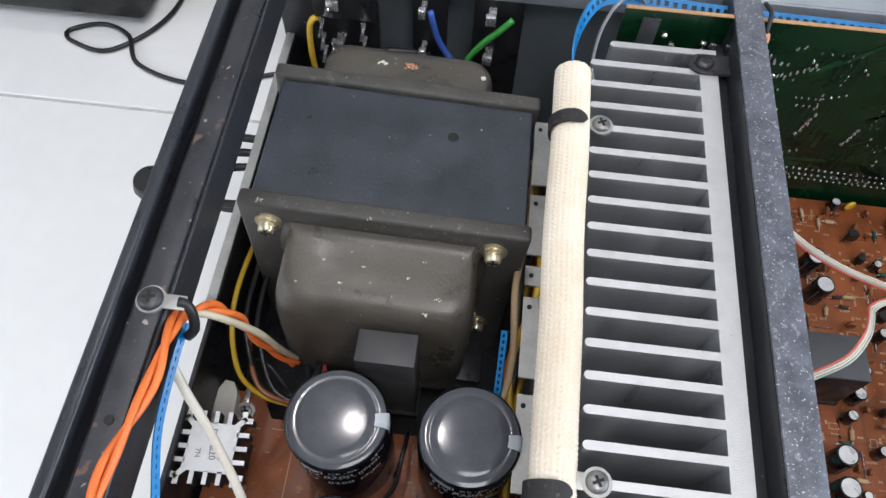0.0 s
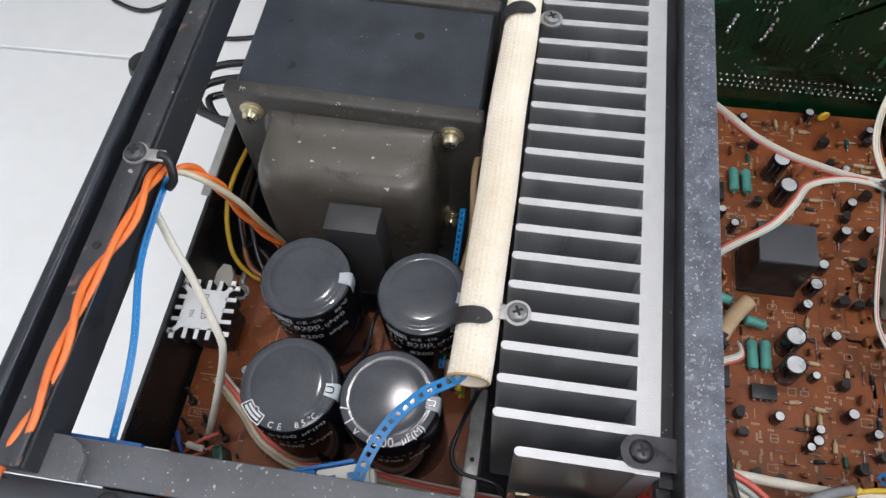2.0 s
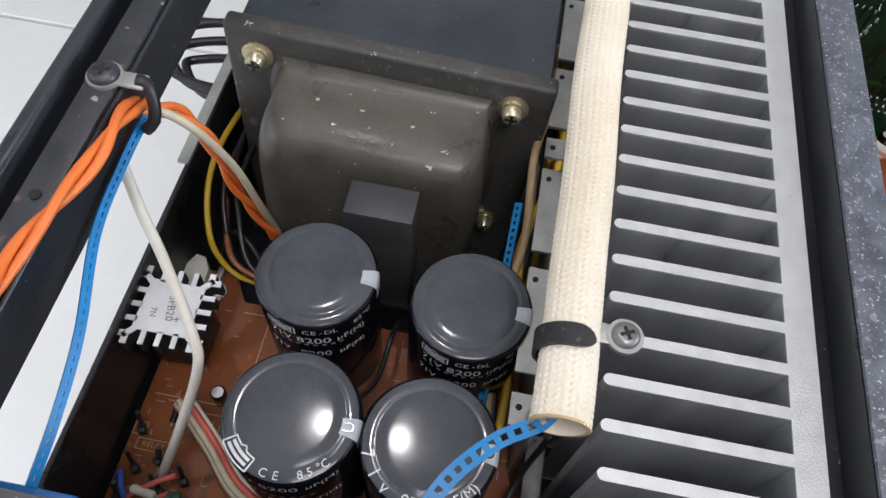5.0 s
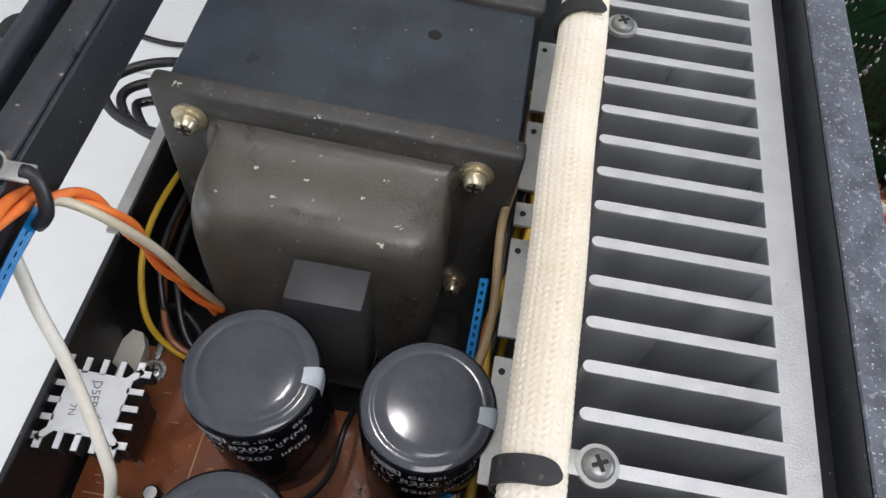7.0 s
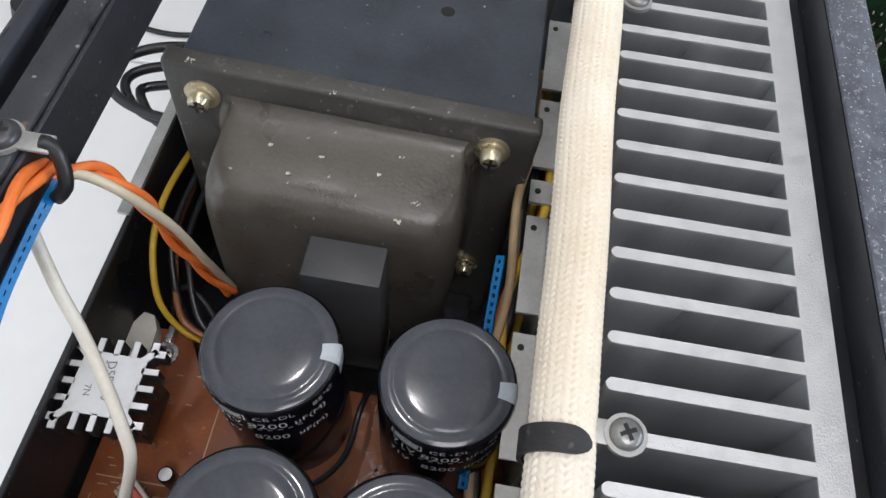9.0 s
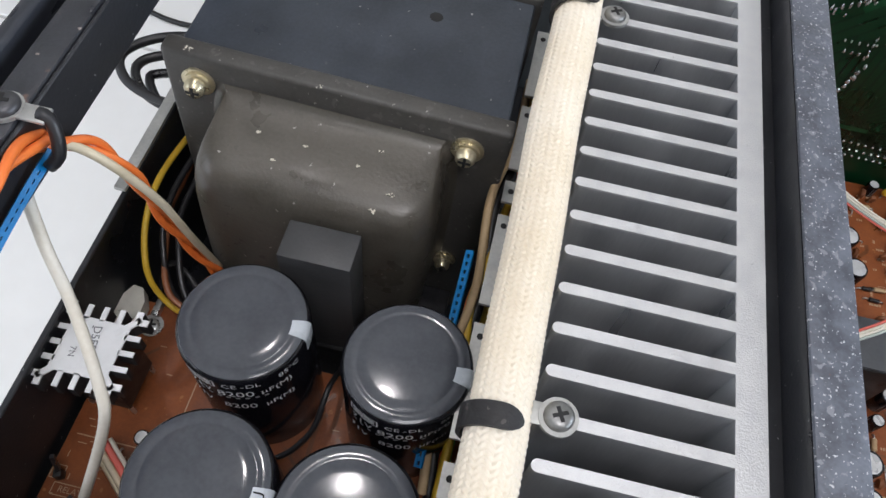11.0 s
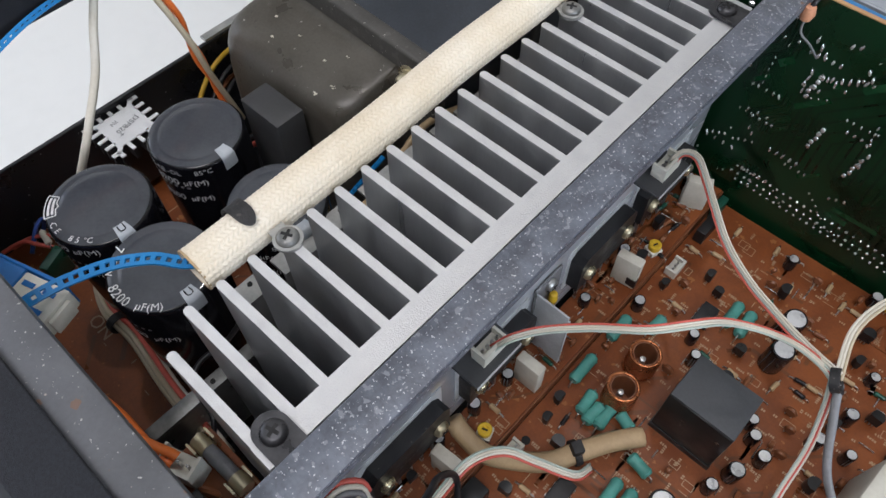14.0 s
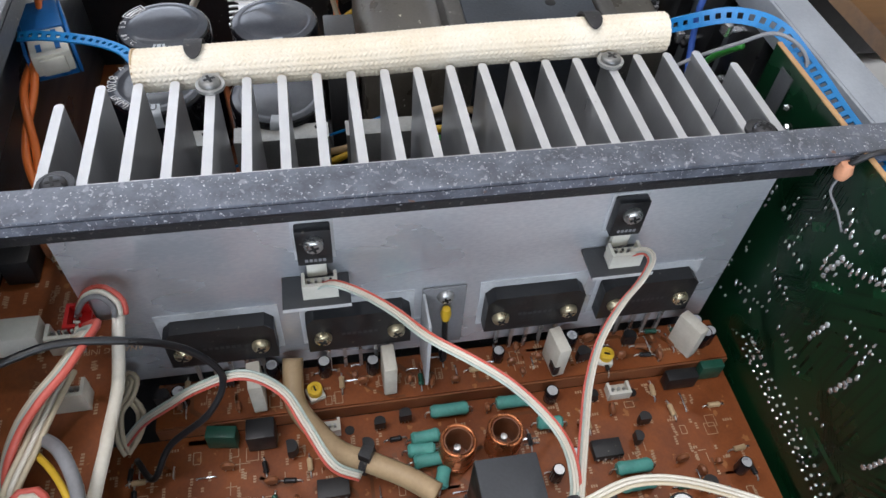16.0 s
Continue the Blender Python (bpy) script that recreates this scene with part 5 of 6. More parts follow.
mb = thing("main_board", "large brown main amplifier board crowded with small components", "circuit board", at=(0, 0, BR))
part("board", box(0.0262, 0.136, -0.030, 0.2165, -0.0016, 0), "pcb", mb)
part("board_rib", box(0.0254, 0.0260, 0.009, 0.2165, 0.0002, 0.0066), "brown", mb, "brown dividing edge")
tb = thing("side_board", "brown side circuit board beyond the main board", "circuit board", at=(0, 0, BR + 0.002))
part("board", box(0.138, 0.292, -0.030, 0.215, -0.0016, 0), "pcb", tb)
for owner, x0, x1, y0, y1, n, nt in ((ib, 0.0095, 0.0245, 0.012, 0.215, 110, 14), (mb, 0.028, 0.134, -0.01, 0.214, 640, 70), (tb, 0.14, 0.285, -0.01, 0.21, 300, 36)):
    bm = bmesh.new()
    for _ in range(n):
        x, y = rnd.uniform(x0, x1 - 0.003), rnd.uniform(y0, y1 - 0.003)
        kind = rnd.random()
        if kind < 0.55:
            for k in range(rnd.randint(2, 4)):
                strip(bm, [(x + k * 0.0009, y), (x + k * 0.0009 + 0.0006, y)], 0.0010, 0.0002)
        elif kind < 0.8:
            for k in range(rnd.randint(2, 4)):
                strip(bm, [(x, y + k * 0.0009), (x, y + k * 0.0009 + 0.0006)], 0.0010, 0.0002)
        elif kind < 0.92:
            l = rnd.uniform(0.002, 0.005)
            strip(bm, [(x, y), (x + l, y)] if rnd.random() < 0.5 else [(x, y), (x, y + l)], 0.00028, 0.0002)
        else:
            w, h = rnd.uniform(0.002, 0.005), rnd.uniform(0.002, 0.004)
            strip(bm, [(x, y), (x + w, y), (x + w, y + h), (x, y + h), (x, y)], 0.00028, 0.0002)
    tagged(part("printed_legend", bm, "silk", owner, "pale printed component marks", smooth=False), kind="stuff")
    bm = bmesh.new()
    for _ in range(nt):
        x, y = rnd.uniform(x0, x1 - 0.012), rnd.uniform(y0, y1 - 0.014)
        pts = [(x, y)]
        for _k in range(3):
            dx, dy = rnd.choice(((1, 0), (0, 1), (0.7, 0.7), (0, -1)))
            l = rnd.uniform(0.003, 0.012)
            pts.append((min(x1, max(x0, pts[-1][0] + dx * l)), min(y1, max(y0, pts[-1][1] + dy * l))))
        strip(bm, pts, rnd.uniform(0.0006, 0.0018), 0.0001)
    tagged(part("copper_layer", bm, "pcb_trace", owner, smooth=False), kind="stuff")
    bm = bmesh.new()
    for _ in range(nt):
        x, y, l = rnd.uniform(x0, x1 - 0.008), rnd.uniform(y0, y1 - 0.008), rnd.uniform(0.003, 0.009)
        d = (l, 0) if rnd.random() < 0.5 else (0, l)
        bm = join(bm, wire_bm([(x, y, -0.0002), (x, y, 0.0009), (x + d[0], y + d[1], 0.0009), (x + d[0], y + d[1], -0.0002)], 0.00026, 4, 0.004))
    tagged(part("wire_link_layer", bm, "solder", owner, "tinned wire links"), kind="stuff")
for x, y in ((0.0315, 0.163), (0.0315, 0.178), (0.0315, 0.073)):
    part("mounting_hole", lathe([(0.0017, 0), (0.0017, 0.0003), (0, 0.0003)], 16), "recess", mb, at=pose(x, y, 0))
part("printed_word", moved(letters("1439-2", 0.003), pose(0.100, 0.010, 0.0003)), "silk", mb, smooth=False)

busy = []


def claim(x, y, r):
    busy.append((x, y, r))
    return x, y


for x, y, l, a in ((0.0305, 0.1085, 0.0135, 0), (0.0305, 0.132, 0.0125, 0), (0.0395, 0.0985, 0.010, 4), (0.0440, 0.0965, 0.0095, -4), (0.0478, 0.0985, 0.0105, 2), (0.0405, 0.143, 0.009, -6), (0.0605, 0.1675, 0.0125, 0), (0.0665, 0.1670, 0.0125, 2), (0.0655, 0.0765, 0.013, 2), (0.0712, 0.0768, 0.013, -1), (0.0675, 0.092, 0.009, 80), (0.126, 0.068, 0.014, 4), (0.1275, 0.0495, 0.013, 3), (0.133, 0.0505, 0.013, -2), (0.0545, 0.102, 0.007, 70)):
    claim(x, y, 0.006)
    resistor(x, y, BR + 0.001, l, 0.0024, a)
claim(0.047, 0.1085, 0.008), claim(0.0445, 0.125, 0.008)
coil(0.0470, 0.1080, BR)
coil(0.0455, 0.1245, BR)
rel = thing("relay", "large matt black relay on the main board", "relay", at=(0.0735, 0.1185, BR))
part("case", box(-0.0122, 0.0122, -0.0098, 0.0098, 0.001, 0.0300, 0.0006), "black_plastic", rel)
part("lid", box(-0.0121, 0.0121, -0.0097, 0.0097, 0.0301, 0.0312, 0.0005), "lid_grey", rel, "grey top, paler than the case")
part("base", box(-0.0126, 0.0126, -0.0102, 0.0102, 0, 0.003), "black_plastic", rel)
claim(0.0735, 0.1185, 0.017)
for x, y, r, h in ((0.0808, 0.0828, 0.0047, 0.0155), (0.0800, 0.0700, 0.0047, 0.0155), (0.0790, 0.1745, 0.0045, 0.0165), (0.0820, 0.1605, 0.0045, 0.0150), (0.0930, 0.1120, 0.0031, 0.0095), (0.0985, 0.1235, 0.0026, 0.008), (0.1090, 0.1420, 0.0026, 0.0085), (0.1000, 0.0885, 0.0024, 0.0085), (0.0590, 0.1405, 0.0022, 0.0080), (0.0895, 0.1025, 0.0025, 0.0075), (0.1040, 0.0545, 0.0025, 0.0080), (0.0540, 0.148, 0.0022, 0.007), (0.114, 0.1585, 0.0026, 0.008), (0.1215, 0.0905, 0.0026, 0.008)):
    claim(x, y, r + 0.002)
    radial_cap(x, y, BR, r, h, rz=rnd.uniform(0, 360), tilt=rnd.uniform(-5, 5))
for x, y in ((0.0115, 0.0665), (0.0105, 0.0485), (0.0165, 0.0175), (0.0130, 0.157), (0.0125, 0.2065), (0.0185, 0.2080)):
    radial_cap(x, y, BI, 0.0024, 0.0085, rz=rnd.uniform(0, 360))
for x, y, a in ((0.0190, 0.0435, 8), (0.0185, 0.0885, 5), (0.0195, 0.1490, 12), (0.0190, 0.2000, 30)):
    block("cement_resistor", x, y, BI, 0.0105, 0.0046, 0.0175, "cement", "off-white upright cement resistor block", "resistor", rz=a - 4, group="cement resistors", bevel=0.0006)
trimmer(0.0200, 0.0625, BI, 20)
trimmer(0.0205, 0.1690, BI, 70)
y2 = claim(0.1065, 0.2120, 0.004)
disc_cap(0.1065, 0.2120, BR, 0.0032, 20, "yellow")
connector(0.0310, 0.1720, BR, 0.0085, 0.005, 0.0045, 3, 90, label="small white jumper header on the main board")
connector(0.0305, 0.0655, BR, 0.0090, 0.005, 0.0045, 4, 90, label="small white jumper header on the main board")
claim(0.031, 0.172, 0.006), claim(0.0305, 0.0655, 0.006)
block("film_capacitor", 0.0285, 0.2085, BR, 0.0035, 0.009, 0.009, "dark_green", "dark green film capacitor on the board", "capacitor", group="green film capacitors")
block("film_capacitor", 0.0300, 0.0305, BR, 0.0045, 0.010, 0.009, "dark_green", "dark green film capacitor on the board", "capacitor", rz=-8, group="green film capacitors")
block("black_module", 0.0305, 0.1960, BR, 0.0045, 0.012, 0.008, "black_plastic", "small black plastic module on the board", "component", group="black modules")
block("black_module", 0.0310, 0.0435, BR, 0.0075, 0.0095, 0.010, "black_plastic", "small black plastic module on the board", "component", group="black modules")
for p in ((0.0285, 0.2085), (0.030, 0.0305), (0.0305, 0.196), (0.031, 0.0435)):
    claim(*p, 0.008)
dip(0.0525, 0.0660, BR, 0.0065, 0.0105, 0)
dip(0.0525, 0.1605, BR, 0.0065, 0.0105, 0)
dip(0.0700, 0.0605, BR, 0.0065, 0.0105, 90)
for p in ((0.0525, 0.066), (0.0525, 0.1605), (0.07, 0.0605)):
    claim(*p, 0.008)

# smaller parts in the gaps of the boards
scatter = random.Random(23)


def free_spot(x0, x1, y0, y1, r):
    for _ in range(60):
        x, y = scatter.uniform(x0, x1), scatter.uniform(y0, y1)
        if all((x - a) ** 2 + (y - b) ** 2 > (r + c) ** 2 for a, b, c in busy):
            busy.append((x, y, r))
            return x, y
    return None


for zone, z, count in (((0.029, 0.134, 0.0, 0.214), BR, 190), ((0.0105, 0.0240, 0.012, 0.214), BI, 46), ((0.141, 0.20, 0.0, 0.21), BR + 0.002, 46)):
    for _ in range(count):
        kind = scatter.random()
        s = free_spot(*zone, 0.0019 if kind > 0.2 else 0.003)
        if not s:
            continue
        x, y = s
        a = scatter.choice((0, 90)) + scatter.uniform(-8, 8)
        if kind < 0.16:
            to92(x, y, z, a, scatter.uniform(0.8, 1.1))
        elif kind < 0.24:
            radial_cap(x, y, z, scatter.uniform(0.0019, 0.0025), scatter.uniform(0.006, 0.008), rz=a)
        elif kind < 0.52:
            disc_cap(x, y, z, scatter.uniform(0.0014, 0.0026), a)
        elif kind < 0.60:
            resistor(x, y, z, 0.0045, 0.001, a, "dark_green", "small resistors", "tiny dark green resistor lying on the board")
        elif kind < 0.68:
            resistor(x, y, z, 0.0042, 0.0009, a, "black_plastic", "diodes", "small dark diode lying on the board")
        else:
            resistor(x, y, z, 0.0046, 0.001, a, scatter.choice(("tan", "brown", "tan")), "small resistors", "tiny tan resistor lying on the board")

# ---------------------------------------------------------------- on the heat sink plate
PX = 0.00705
for y in (0.0350, 0.0795, 0.1400, 0.1815):
    c = thing("power_transistor", "wide black power transistor bolted on the heat sink plate", "transistor", at=(PX, y, -0.0745), group="power transistors")
    part("mica_sheet", box(0, 0.0003, -0.0190, 0.0190, -0.002, 0.0225), "mica", c, "pale insulating sheet")
    o = [(-0.0172, 0.0), (0.0172, 0.0), (0.0172, 0.016), (0.0145, 0.019), (-0.0145, 0.019), (-0.0172, 0.016)]
    part("body", moved(prism(o, 0, 0.0052), Matrix(((0, 0, 1, 0.0004), (1, 0, 0, 0), (0, 1, 0, 0.0005), (0, 0, 0, 1)))), "epoxy", c)
    bm = bmesh.new()
    for k in range(7):
        bm.faces.new([bm.verts.new(v) for v in ((0.0058, -0.006 + k * 0.0018, 0.009), (0.0058, -0.0048 + k * 0.0018, 0.009), (0.0058, -0.0048 + k * 0.0018, 0.0105), (0.0058, -0.006 + k * 0.0018, 0.0105))])
    part("faint_marking", bm, "grey_plastic", c, smooth=False)
    for k in range(5):
        part("leg", box(0.002, 0.0032, -0.011 + k * 0.0055 - 0.0006, -0.011 + k * 0.0055 + 0.0006, -0.016, 0.0006), "steel", c)
    for s in (-1, 1):
        screw("plate_screw", (PX + 0.0057, y + s * 0.0122, -0.0655), 0.0030, "brass", "brassy screw fixing a power transistor", FACE_RIGHT, group="transistor screws", h=0.0024, spin=30 * s)
for y, z in ((0.0680, -0.0200), (0.1640, -0.0205)):
    c = thing("driver_transistor", "black tab transistor screwed high on the heat sink plate", "transistor", at=(PX, y, z), group="driver transistors")
    part("mica_sheet", box(0, 0.0003, -0.0060, 0.0060, -0.0105, 0.0065), "mica", c, "pale insulating sheet")
    part("body", box(0.0004, 0.0040, -0.0051, 0.0051, -0.0092, 0.0058, 0.0005), "epoxy", c)
    part("white_lead_sleeve", box(0.0012, 0.0030, -0.0030, 0.0030, -0.0160, -0.0093, 0.0004), "nylon_white", c)
    bm = bmesh.new()
    for k in range(5):
        bm.faces.new([bm.verts.new(v) for v in ((0.0041, -0.003 + k * 0.0013, -0.0075), (0.0041, -0.0021 + k * 0.0013, -0.0075), (0.0041, -0.0021 + k * 0.0013, -0.0062), (0.0041, -0.003 + k * 0.0013, -0.0062))])
    part("faint_marking", bm, "wire_grey", c, smooth=False)
    screw("driver_screw", (PX + 0.0041, y, z + 0.0008), 0.0030, "steel", "bright screw with washer through the transistor tab", FACE_RIGHT, group="transistor screws", h=0.0024)
    s = thing("socket_plate", "small dark board with a white plug beside the plate", "circuit board", at=(PX, y - 0.0005, z - 0.0185), group="socket boards")
    part("plate", box(0.0002, 0.0122, -0.0105, 0.0098, -0.0012, 0, 0.0002, 1), "grey_plastic", s)
    part("pale_edge", box(0.0123, 0.0126, -0.0105, 0.0098, -0.0012, 0.0), "mica", s)
    connector(PX + 0.0068, y + 0.0005, z - 0.0184, 0.0105, 0.0055, 0.0062, 4, 90, label="white four-way plug on the small board")
lk = thing("thermal_bracket", "grey angle bracket with a yellow sensor on the plate", "bracket", at=(PX, 0.1085, -0.0885))
part("plate", box(0.0002, 0.0012, -0.0075, 0.0075, 0.004, 0.0370, 0.0004), "wire_grey", lk)
part("flange", join(box(0.0013, 0.0150, -0.0075, -0.0066, 0.0, 0.0355, 0.0003), box(0.0151, 0.0156, -0.0076, -0.0065, 0.0, 0.0330)), "mica", lk, "pale edge of the flange")
part("sensor", lathe([(0, 0), (0.0014, 0.0008), (0.0019, 0.004), (0.0014, 0.007), (0, 0.0078)], 14), "yellow", lk, "yellow bead sensor", at=pose(0.0035, 0.0005, 0.0215))
part("sensor_lead", wire_bm([(0.0035, 0.0005, 0.022), (0.0042, 0.0005, 0.014), (0.005, 0.001, 0.004), (0.005, 0.001, -0.002)], 0.001, 6), "wire_black", lk)
screw("bracket_screw", (PX + 0.0013, 0.1088, -0.0555), 0.0028, "steel", "bright screw holding the sensor bracket", FACE_RIGHT, group="transistor screws", h=0.0022)

# ---------------------------------------------------------------- ribbon cables on the right
FOUR = ("wire_red", "wire_white", "wire_white", "wire_teal")
ribbon("ribbon_cable", [(0.0150, 0.0680, -0.0345), (0.0185, 0.0725, -0.0290), (0.0240, 0.0800, -0.0275), (0.0350, 0.0880, -0.0225), (0.0480, 0.0950, -0.0165), (0.0560, 0.1045, -0.0165), (0.0610, 0.1130, -0.0205), (0.0660, 0.1205, -0.0265), (0.0730, 0.1250, -0.0285), (0.0810, 0.1255, -0.0265), (0.0890, 0.1240, -0.0255), (0.0940, 0.1215, -0.0250)], FOUR, 0.00050, "flat red and white ribbon cable arching over the board")
ribbon("ribbon_cable", [(0.0150, 0.1655, -0.0340), (0.0165, 0.1695, -0.0315), (0.0215, 0.1695, -0.0300), (0.0290, 0.1630, -0.0300), (0.037, 0.154, -0.0285), (0.048, 0.144, -0.029), (0.06, 0.137, -0.0295), (0.072, 0.132, -0.029), (0.083, 0.1275, -0.0275), (0.094, 0.1225, -0.0235)], ("wire_white", "wire_white", "wire_teal", "wire_red"), 0.00050, "flat white ribbon cable arching from the upper plug")
ribbon("ribbon_cable", [(0.094, 0.1215, -0.0235), (0.0905, 0.138, -0.0215), (0.095, 0.156, -0.022), (0.107, 0.178, -0.026), (0.128, 0.202, -0.042)], ("wire_white", "wire_white", "wire_cream"), 0.0006, "pale ribbon cable rising to the rear")
ribbon("ribbon_cable", [(0.0935, 0.1225, -0.0260), (0.0970, 0.1190, -0.0350), (0.1010, 0.1110, -0.0470), (0.1030, 0.0980, -0.0580), (0.1060, 0.0850, -0.0670), (0.1130, 0.0740, -0.0715), (0.1200, 0.0715, -0.0725)], ("wire_white", "wire_red", "wire_white", "wire_teal"), 0.00048, "flat ribbon cable dropping to a white connector")
wire("grey_sleeved_wire", [(0.0955, 0.1230, -0.0270), (0.1000, 0.1170, -0.0340), (0.1090, 0.1060, -0.0450), (0.1250, 0.0980, -0.0560)], 0.0013, "wire_grey", "white wire with a grey sleeve over the side board")
kt = solid("cable_tie", join(lathe([(0.0035, -0.0013), (0.0035, 0.0013), (0.0027, 0.0013), (0.0027, -0.0013), (0.0035, -0.0013)], 18), box(0.0025, 0.0055, -0.0016, 0.0016, -0.0016, 0.0016, 0.0004)), "nylon_black", "black cable tie gathering the ribbon cables", "cable tie", group="black cable ties")
kt.matrix_basis = pose(0.094, 0.1215, -0.0245, 0, 62, 20)
connector(0.1230, 0.0720, -0.0800, 0.016, 0.007, 0.008, 5, 10, label="large cream connector on the side board")
wire("tan_sleeve", [(0.0105, 0.0560, -0.0800), (0.0160, 0.0555, -0.0835), (0.025, 0.0560, -0.0865), (0.034, 0.0615, -0.0880), (0.0435, 0.0690, -0.0870), (0.0495, 0.079, -0.086), (0.0555, 0.0895, -0.0865), (0.0625, 0.0985, -0.0865)], 0.0036, "tan", "thick tan fabric sleeve lying on the main board", "cable sleeve")
k2 = solid("cable_tie", join(lathe([(0.0046, -0.0012), (0.0046, 0.0012), (0.0038, 0.0012), (0.0038, -0.0012), (0.0046, -0.0012)], 18), box(-0.0022, 0.0022, 0.0035, 0.0075, -0.002, 0.002, 0.0004)), "nylon_black", "black cable tie round the tan sleeve", "cable tie", group="black cable ties")
k2.matrix_basis = Matrix.Translation((0.0485, 0.0775, -0.0862)) @ pose(0, 0, 0, 0, 0, -30) @ pose(0, 0, 0, 90, 0, 0)
ribbon("ribbon_cable", [(0.0310, -0.0010, -0.0900), (0.0270, 0.0070, -0.0820), (0.0270, 0.0180, -0.0720), (0.0280, 0.0290, -0.0620), (0.0290, 0.0430, -0.0560), (0.0340, 0.0540, -0.0600), (0.0430, 0.0600, -0.0660), (0.0540, 0.0670, -0.0730), (0.0560, 0.0750, -0.0800)], ("wire_teal", "wire_white", "wire_white", "wire_red"), 0.00058, "red and white ribbon cable curving over the tan sleeve")
wire("black_wire", [(0.0400, -0.0180, -0.0240), (0.0380, -0.0100, -0.0220), (0.0340, 0.0030, -0.0220), (0.0320, 0.0210, -0.0280), (0.0280, 0.0310, -0.0420), (0.0290, 0.0370, -0.0560), (0.0340, 0.0310, -0.0680), (0.0370, 0.0170, -0.0800), (0.0430, 0.0100, -0.0900), (0.0340, 0.0030, -0.0940)], 0.0011, "wire_black", "thin black wire looping over the main board")
root = thing("coiled_wire", "small coil of pale wire tied beside the front board", "wire")
for k in range(2):
    part("strand", wire_bm([(0.0320, -0.0000, -0.0900), (0.0270, 0.0040, -0.0870), (0.0220, 0.0050, -0.0840), (0.0180, 0.0020, -0.0810), (0.0140, 0.0010, -0.0780), (0.0110, 0.0030, -0.0760), (0.0140, 0.0060, -0.0760), (0.0190, 0.0040, -0.0790), (0.0220, 0.0000, -0.0830), (0.0290, -0.0000, -0.0870), (0.0330, 0.0020, -0.0900)], 0.0009, 7, shift=0.0019 * k), "wire_cream", root)

# ---------------------------------------------------------------- front board
fb = thing("front_board", "brown front circuit board with printed words and connectors", "circuit board", at=(0, 0, -0.047))
part("board", prism([(-0.034, -0.036), (0.30, -0.036), (0.30, 0.0085), (0.0098, 0.0085), (0.0098, -0.0038), (-0.034, -0.0038)], -0.0016, 0), "pcb", fb)
bm = bmesh.new()
for _ in range(170):
    x, y = rnd.uniform(-0.03, 0.16), rnd.uniform(-0.03, 0.006)
    if x < 0.012 and y > -0.006:
        continue
    for k in range(rnd.randint(2, 5)):
        strip(bm, [(x + k * 0.0009, y), (x + k * 0.0009 + 0.0006, y)], 0.0010, 0.0002)
tagged(part("printed_legend", bm, "silk", fb, "pale printed component marks", smooth=False), kind="stuff")
for s, size, x, y, a in (("ANALOG INPUT", 0.0027, 0.0210, 0.0062, -90), ("CN3C", 0.0026, 0.0065, -0.0090, 0), ("IC901", 0.0022, -0.0005, -0.0125, 0), ("ANALOG", 0.0026, 0.034, -0.012, 0)):
    part("printed_word", moved(letters(s, size), pose(x, y, 0.0003, 0, 0, a)), "silk", fb, smooth=False)
fu = thing("glass_fuse", "glass tube fuse held in two metal clips", "fuse", at=(-0.0205, -0.0082, -0.047), rz=2)
part("glass_tube", moved(lathe([(0, -0.0085), (0.0023, -0.0085), (0.0023, 0.0085), (0, 0.0085)], 16), pose(0, 0, 0.0045, 0, 90, 0)), "wire_grey", fu)
for s in (-1, 1):
    part("end_cap", moved(lathe([(0, -0.0026), (0.0027, -0.0026), (0.0027, 0.0026), (0, 0.0026)], 16), pose(s * 0.0085, 0, 0.0045, 0, 90, 0)), "brass", fu)
    part("clip", join(box(s * 0.0085 - 0.0022, s * 0.0085 + 0.0022, -0.0036, -0.0029, 0, 0.008), box(s * 0.0085 - 0.0022, s * 0.0085 + 0.0022, 0.0029, 0.0036, 0, 0.008)), "brass", fu)
connector(0.0130, -0.0015, -0.047, 0.0085, 0.006, 0.0085, 3, 0, "red", "red plastic plug socket on the front board", "front connectors")
connector(0.0180, -0.0045, -0.047, 0.009, 0.0055, 0.0085, 4, 90, label="white four-way connector on the front board", group="front connectors")
connector(0.0370, -0.0015, -0.047, 0.011, 0.0055, 0.0085, 5, 90, label="white five-way connector on the front board", group="front connectors")
block("white_block", 0.0160, -0.0190, -0.047, 0.008, 0.016, 0.009, "nylon_white", "long white plastic socket on the front board", "connector", bevel=0.0006)
block("black_module", -0.012, -0.0215, -0.047, 0.011, 0.009, 0.011, "black_plastic", "black heat-sunk module on the front board", "component", group="black modules")
for x, y in ((-0.0225, -0.0225), (-0.0165, -0.0155)):
    disc_cap(x, y, -0.047, 0.0036, 30, "brown")
root = thing("signal_cable", "white cable with coloured ends beside the front board", "cable")
part("jacket", wire_bm([(0.0170, 0.0120, -0.0340), (0.0250, 0.0120, -0.0370), (0.0370, 0.0120, -0.0410), (0.0520, 0.0110, -0.0410)] + [(0.0540, 0.0110, -0.0410), (0.0710, 0.0100, -0.0400), (0.0850, 0.0110, -0.0410), (0.1060, 0.0120, -0.0400)], 0.0018), "wire_white", root)
for c, s in (("wire_red", -0.0016), ("wire_white", 0), ("wire_grey", 0.0016)):
    part("core", wire_bm([(0.0130, -0.0000, -0.0360), (0.0130, 0.0040, -0.0300), (0.0140, 0.0090, -0.0280), (0.0170, 0.0130, -0.0300), (0.0190, 0.0130, -0.0330)], 0.0008, 7, shift=s), c, root)
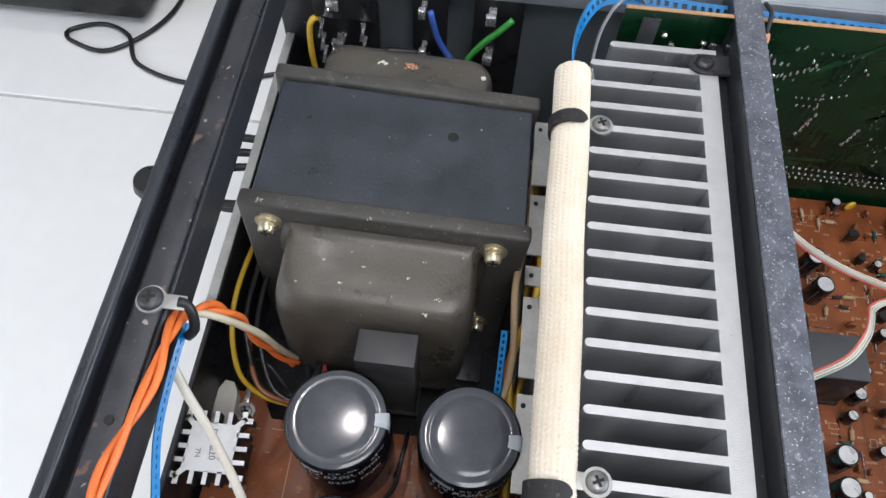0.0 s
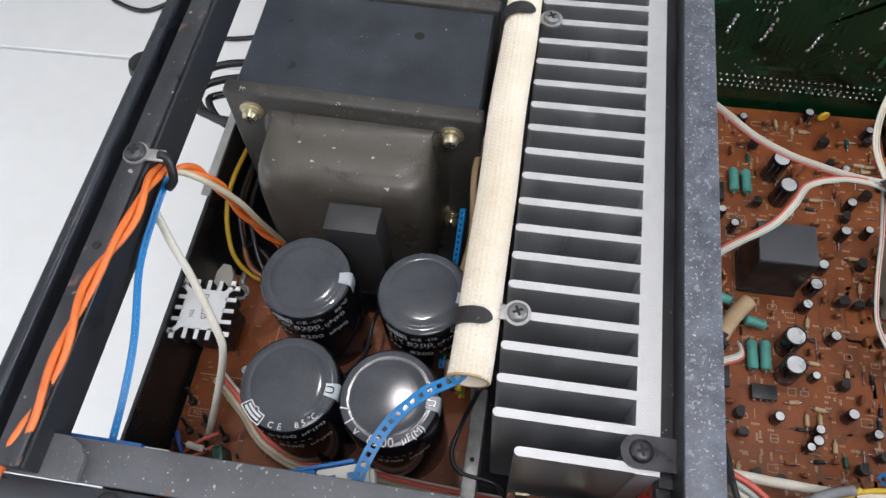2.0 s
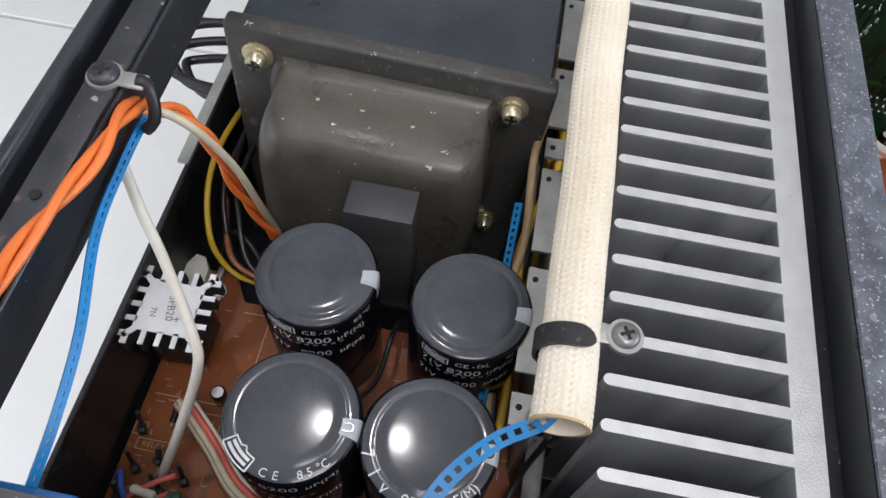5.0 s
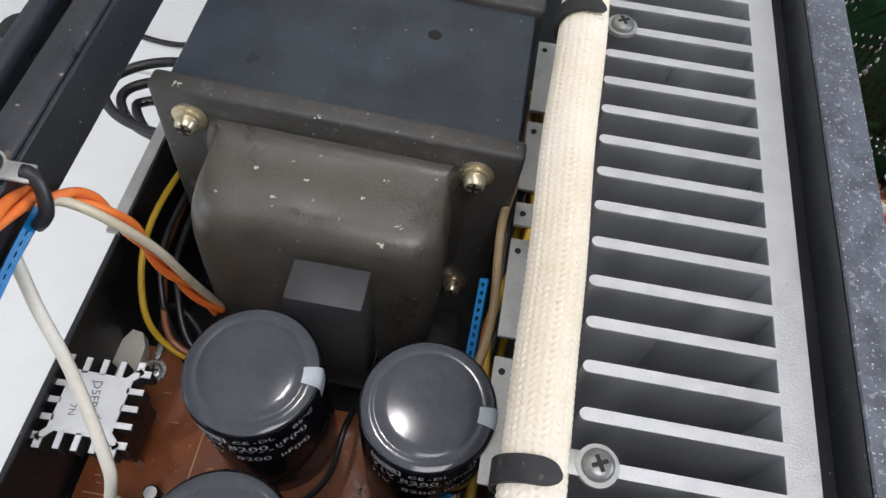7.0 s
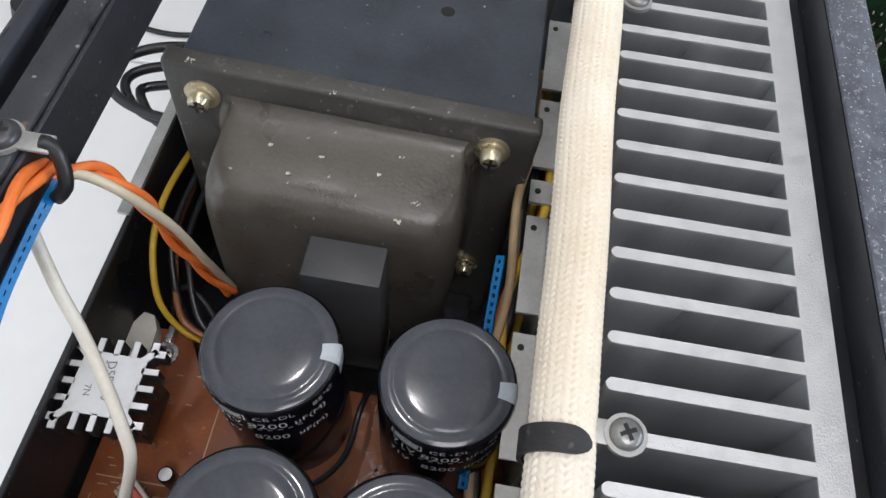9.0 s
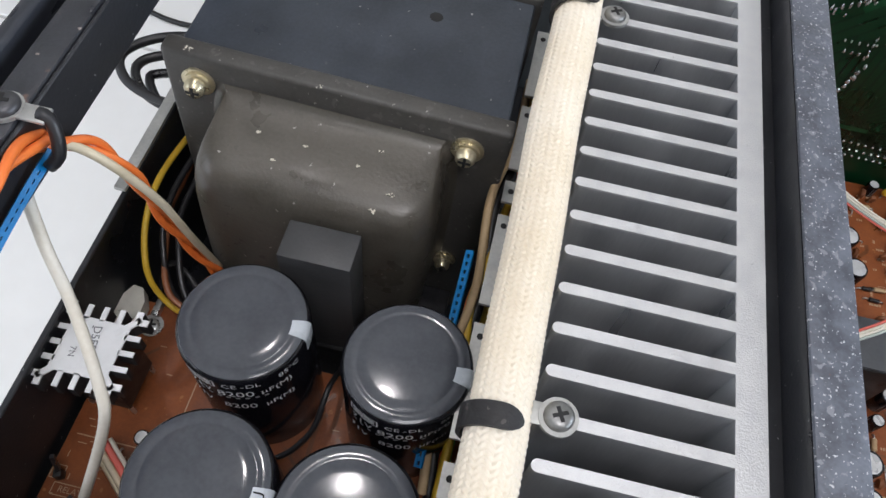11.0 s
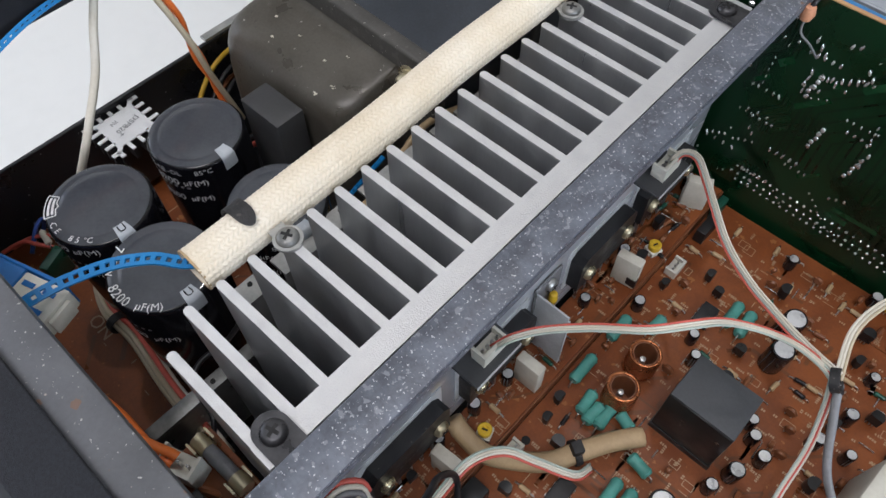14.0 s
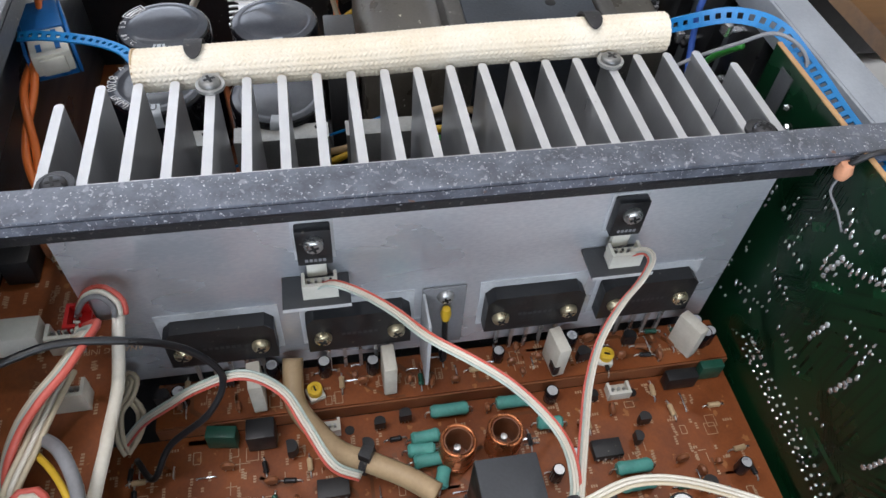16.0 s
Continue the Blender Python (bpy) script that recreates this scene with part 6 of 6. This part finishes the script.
ribbon("ribbon_cable", [(0.0220, 0.0010, -0.0360)] + [(0.0265, 0.0068, -0.0285), (0.0325, 0.0058, -0.0262), (0.0395, 0.0025, -0.0265), (0.0458, -0.0025, -0.028), (0.0520, -0.0075, -0.0320), (0.0600, -0.0110, -0.0380)] + [(0.0780, -0.0090, -0.0430), (0.0980, -0.0080, -0.0440)], ("wire_red", "wire_teal", "wire_white", "wire_cream"), 0.00145, "broad ribbon cable leaving a white connector")
ribbon("ribbon_cable", [(0.0330, 0.0000, -0.0370), (0.0440, -0.0010, -0.0330), (0.0560, -0.0040, -0.0330), (0.0670, -0.0080, -0.0360)] + [(0.0710, -0.0070, -0.0430), (0.0880, -0.0060, -0.0440)], ("wire_cream", "wire_white", "wire_cream"), 0.00105, "narrow ribbon cable leaving a white connector")
wire("yellow_wire", [(0.0540, -0.0060, -0.0360), (0.0630, 0.0020, -0.0340), (0.0710, 0.0070, -0.0340), (0.0770, 0.0110, -0.0340)], 0.0009, "wire_yellow", "thin yellow wire on the front board")
wire("grey_wire", [(0.0510, -0.0050, -0.0360), (0.0580, 0.0030, -0.0320), (0.0670, 0.0080, -0.0320), (0.0740, 0.0100, -0.0320)], 0.0017, "wire_grey", "grey cable on the front board")
# front wire looms on the right
wire("loom_cable", [(0.0630, 0.0040, -0.0440), (0.0710, 0.0070, -0.0410), (0.0800, 0.0080, -0.0410), (0.0920, 0.0090, -0.0410), (0.1100, 0.0100, -0.0410)], 0.0019, "wire_white", "thick white cable across the front board", group="front loom")
wire("loom_wire", [(0.0690, 0.0050, -0.0430), (0.0720, 0.0070, -0.0390), (0.0780, 0.0110, -0.0390), (0.0880, 0.0130, -0.0390), (0.1060, 0.0130, -0.0390)], 0.0009, "wire_yellow", "thin yellow wire in the front loom", group="front loom")
root = thing("folded_cable", "folded red and white cable bundled with a black tie", "cable", group="front loom")
for k, (c, s) in enumerate((("wire_red", 0.0024), ("wire_white", 0.0008), ("wire_cream", -0.0008), ("wire_white", -0.0024))):
    part("strand", wire_bm([(0.1100, 0.0070, -0.0360), (0.0880, 0.0040, -0.0340), (0.0750, 0.0010, -0.0340), (0.0690, -0.0020, -0.0340), (0.0710, -0.0050, -0.0340), (0.0840, -0.0060, -0.0340), (0.1080, -0.0040, -0.0360)], 0.0010, 7, shift=s), c, root)
for px in [(0.0750, 0.0110, -0.0410), (0.0910, 0.0040, -0.0360)]:
    k3 = solid("cable_tie", join(lathe([(0.0052, -0.0013), (0.0052, 0.0013), (0.0044, 0.0013), (0.0044, -0.0013), (0.0052, -0.0013)], 18), box(-0.0022, 0.0022, 0.0042, 0.0078, -0.0018, 0.0018, 0.0004)), "nylon_black", "black cable tie round the front loom", "cable tie", group="black cable ties")
    k3.matrix_basis = Matrix.Translation((px[0], px[1] - 0.003, px[2])) @ pose(0, 0, 0, 0, 90, -8) @ pose(0, 0, 0, 0, 0, -90)
tie = thing("blue_cable_tie", "bright blue ladder tie lying on the main board", "cable tie", group="blue cable ties")
part("strap", strap_bm([(0.1000, 0.0230, -0.0680), (0.1060, 0.0270, -0.0640), (0.1150, 0.0350, -0.0600), (0.1310, 0.0490, -0.0600)], 0.0042, 0.003, Vector((0.1, 0, 1))), "strap_blue", tie)
# front-left orange pair to its plug
root = thing("orange_pair", "orange wires running along the front bar to a plug", "wire")
for ph in (0, math.pi):
    part("strand", wire_bm([(-0.168, -0.0235, 0.004), (-0.14, -0.0225, -0.008), (-0.105, -0.0220, -0.013), (-0.080, -0.0215, -0.017), (-0.0602, -0.0211, -0.022), (-0.0497, -0.0207, -0.028), (-0.0370, -0.0188, -0.034), (-0.0290, -0.0168, -0.038)], 0.0014, 8, 0.0015, shift=0.0015, twist=0.05, phase=ph), "wire_orange", root)
connector(-0.0277, -0.0163, -0.047, 0.012, 0.007, 0.011, 3, 20, label="white plug on the orange wires by the fuse", group="front connectors")

# ---------------------------------------------------------------- side board things
block("cream_cover", 0.1265, 0.120, BR + 0.002, 0.0065, 0.038, 0.028, "nylon_white", "long cream plastic cover on the side board", "cover", rz=-4, bevel=0.0015, pins=False)
block("white_socket", 0.1480, 0.205, BR + 0.002, 0.016, 0.012, 0.016, "nylon_white", "white plastic socket by the green board", "connector", bevel=0.001)
disc_cap(0.1310, 0.184, BR, 0.0045, 60, "wire_orange")
block("black_module", 0.1305, 0.1130, BR, 0.012, 0.0055, 0.012, "black_plastic", "small black plastic module on the board", "component", group="black modules")
block("black_module", 0.1330, 0.1280, BR, 0.006, 0.012, 0.010, "black_plastic", "small black plastic module on the board", "component", group="black modules")
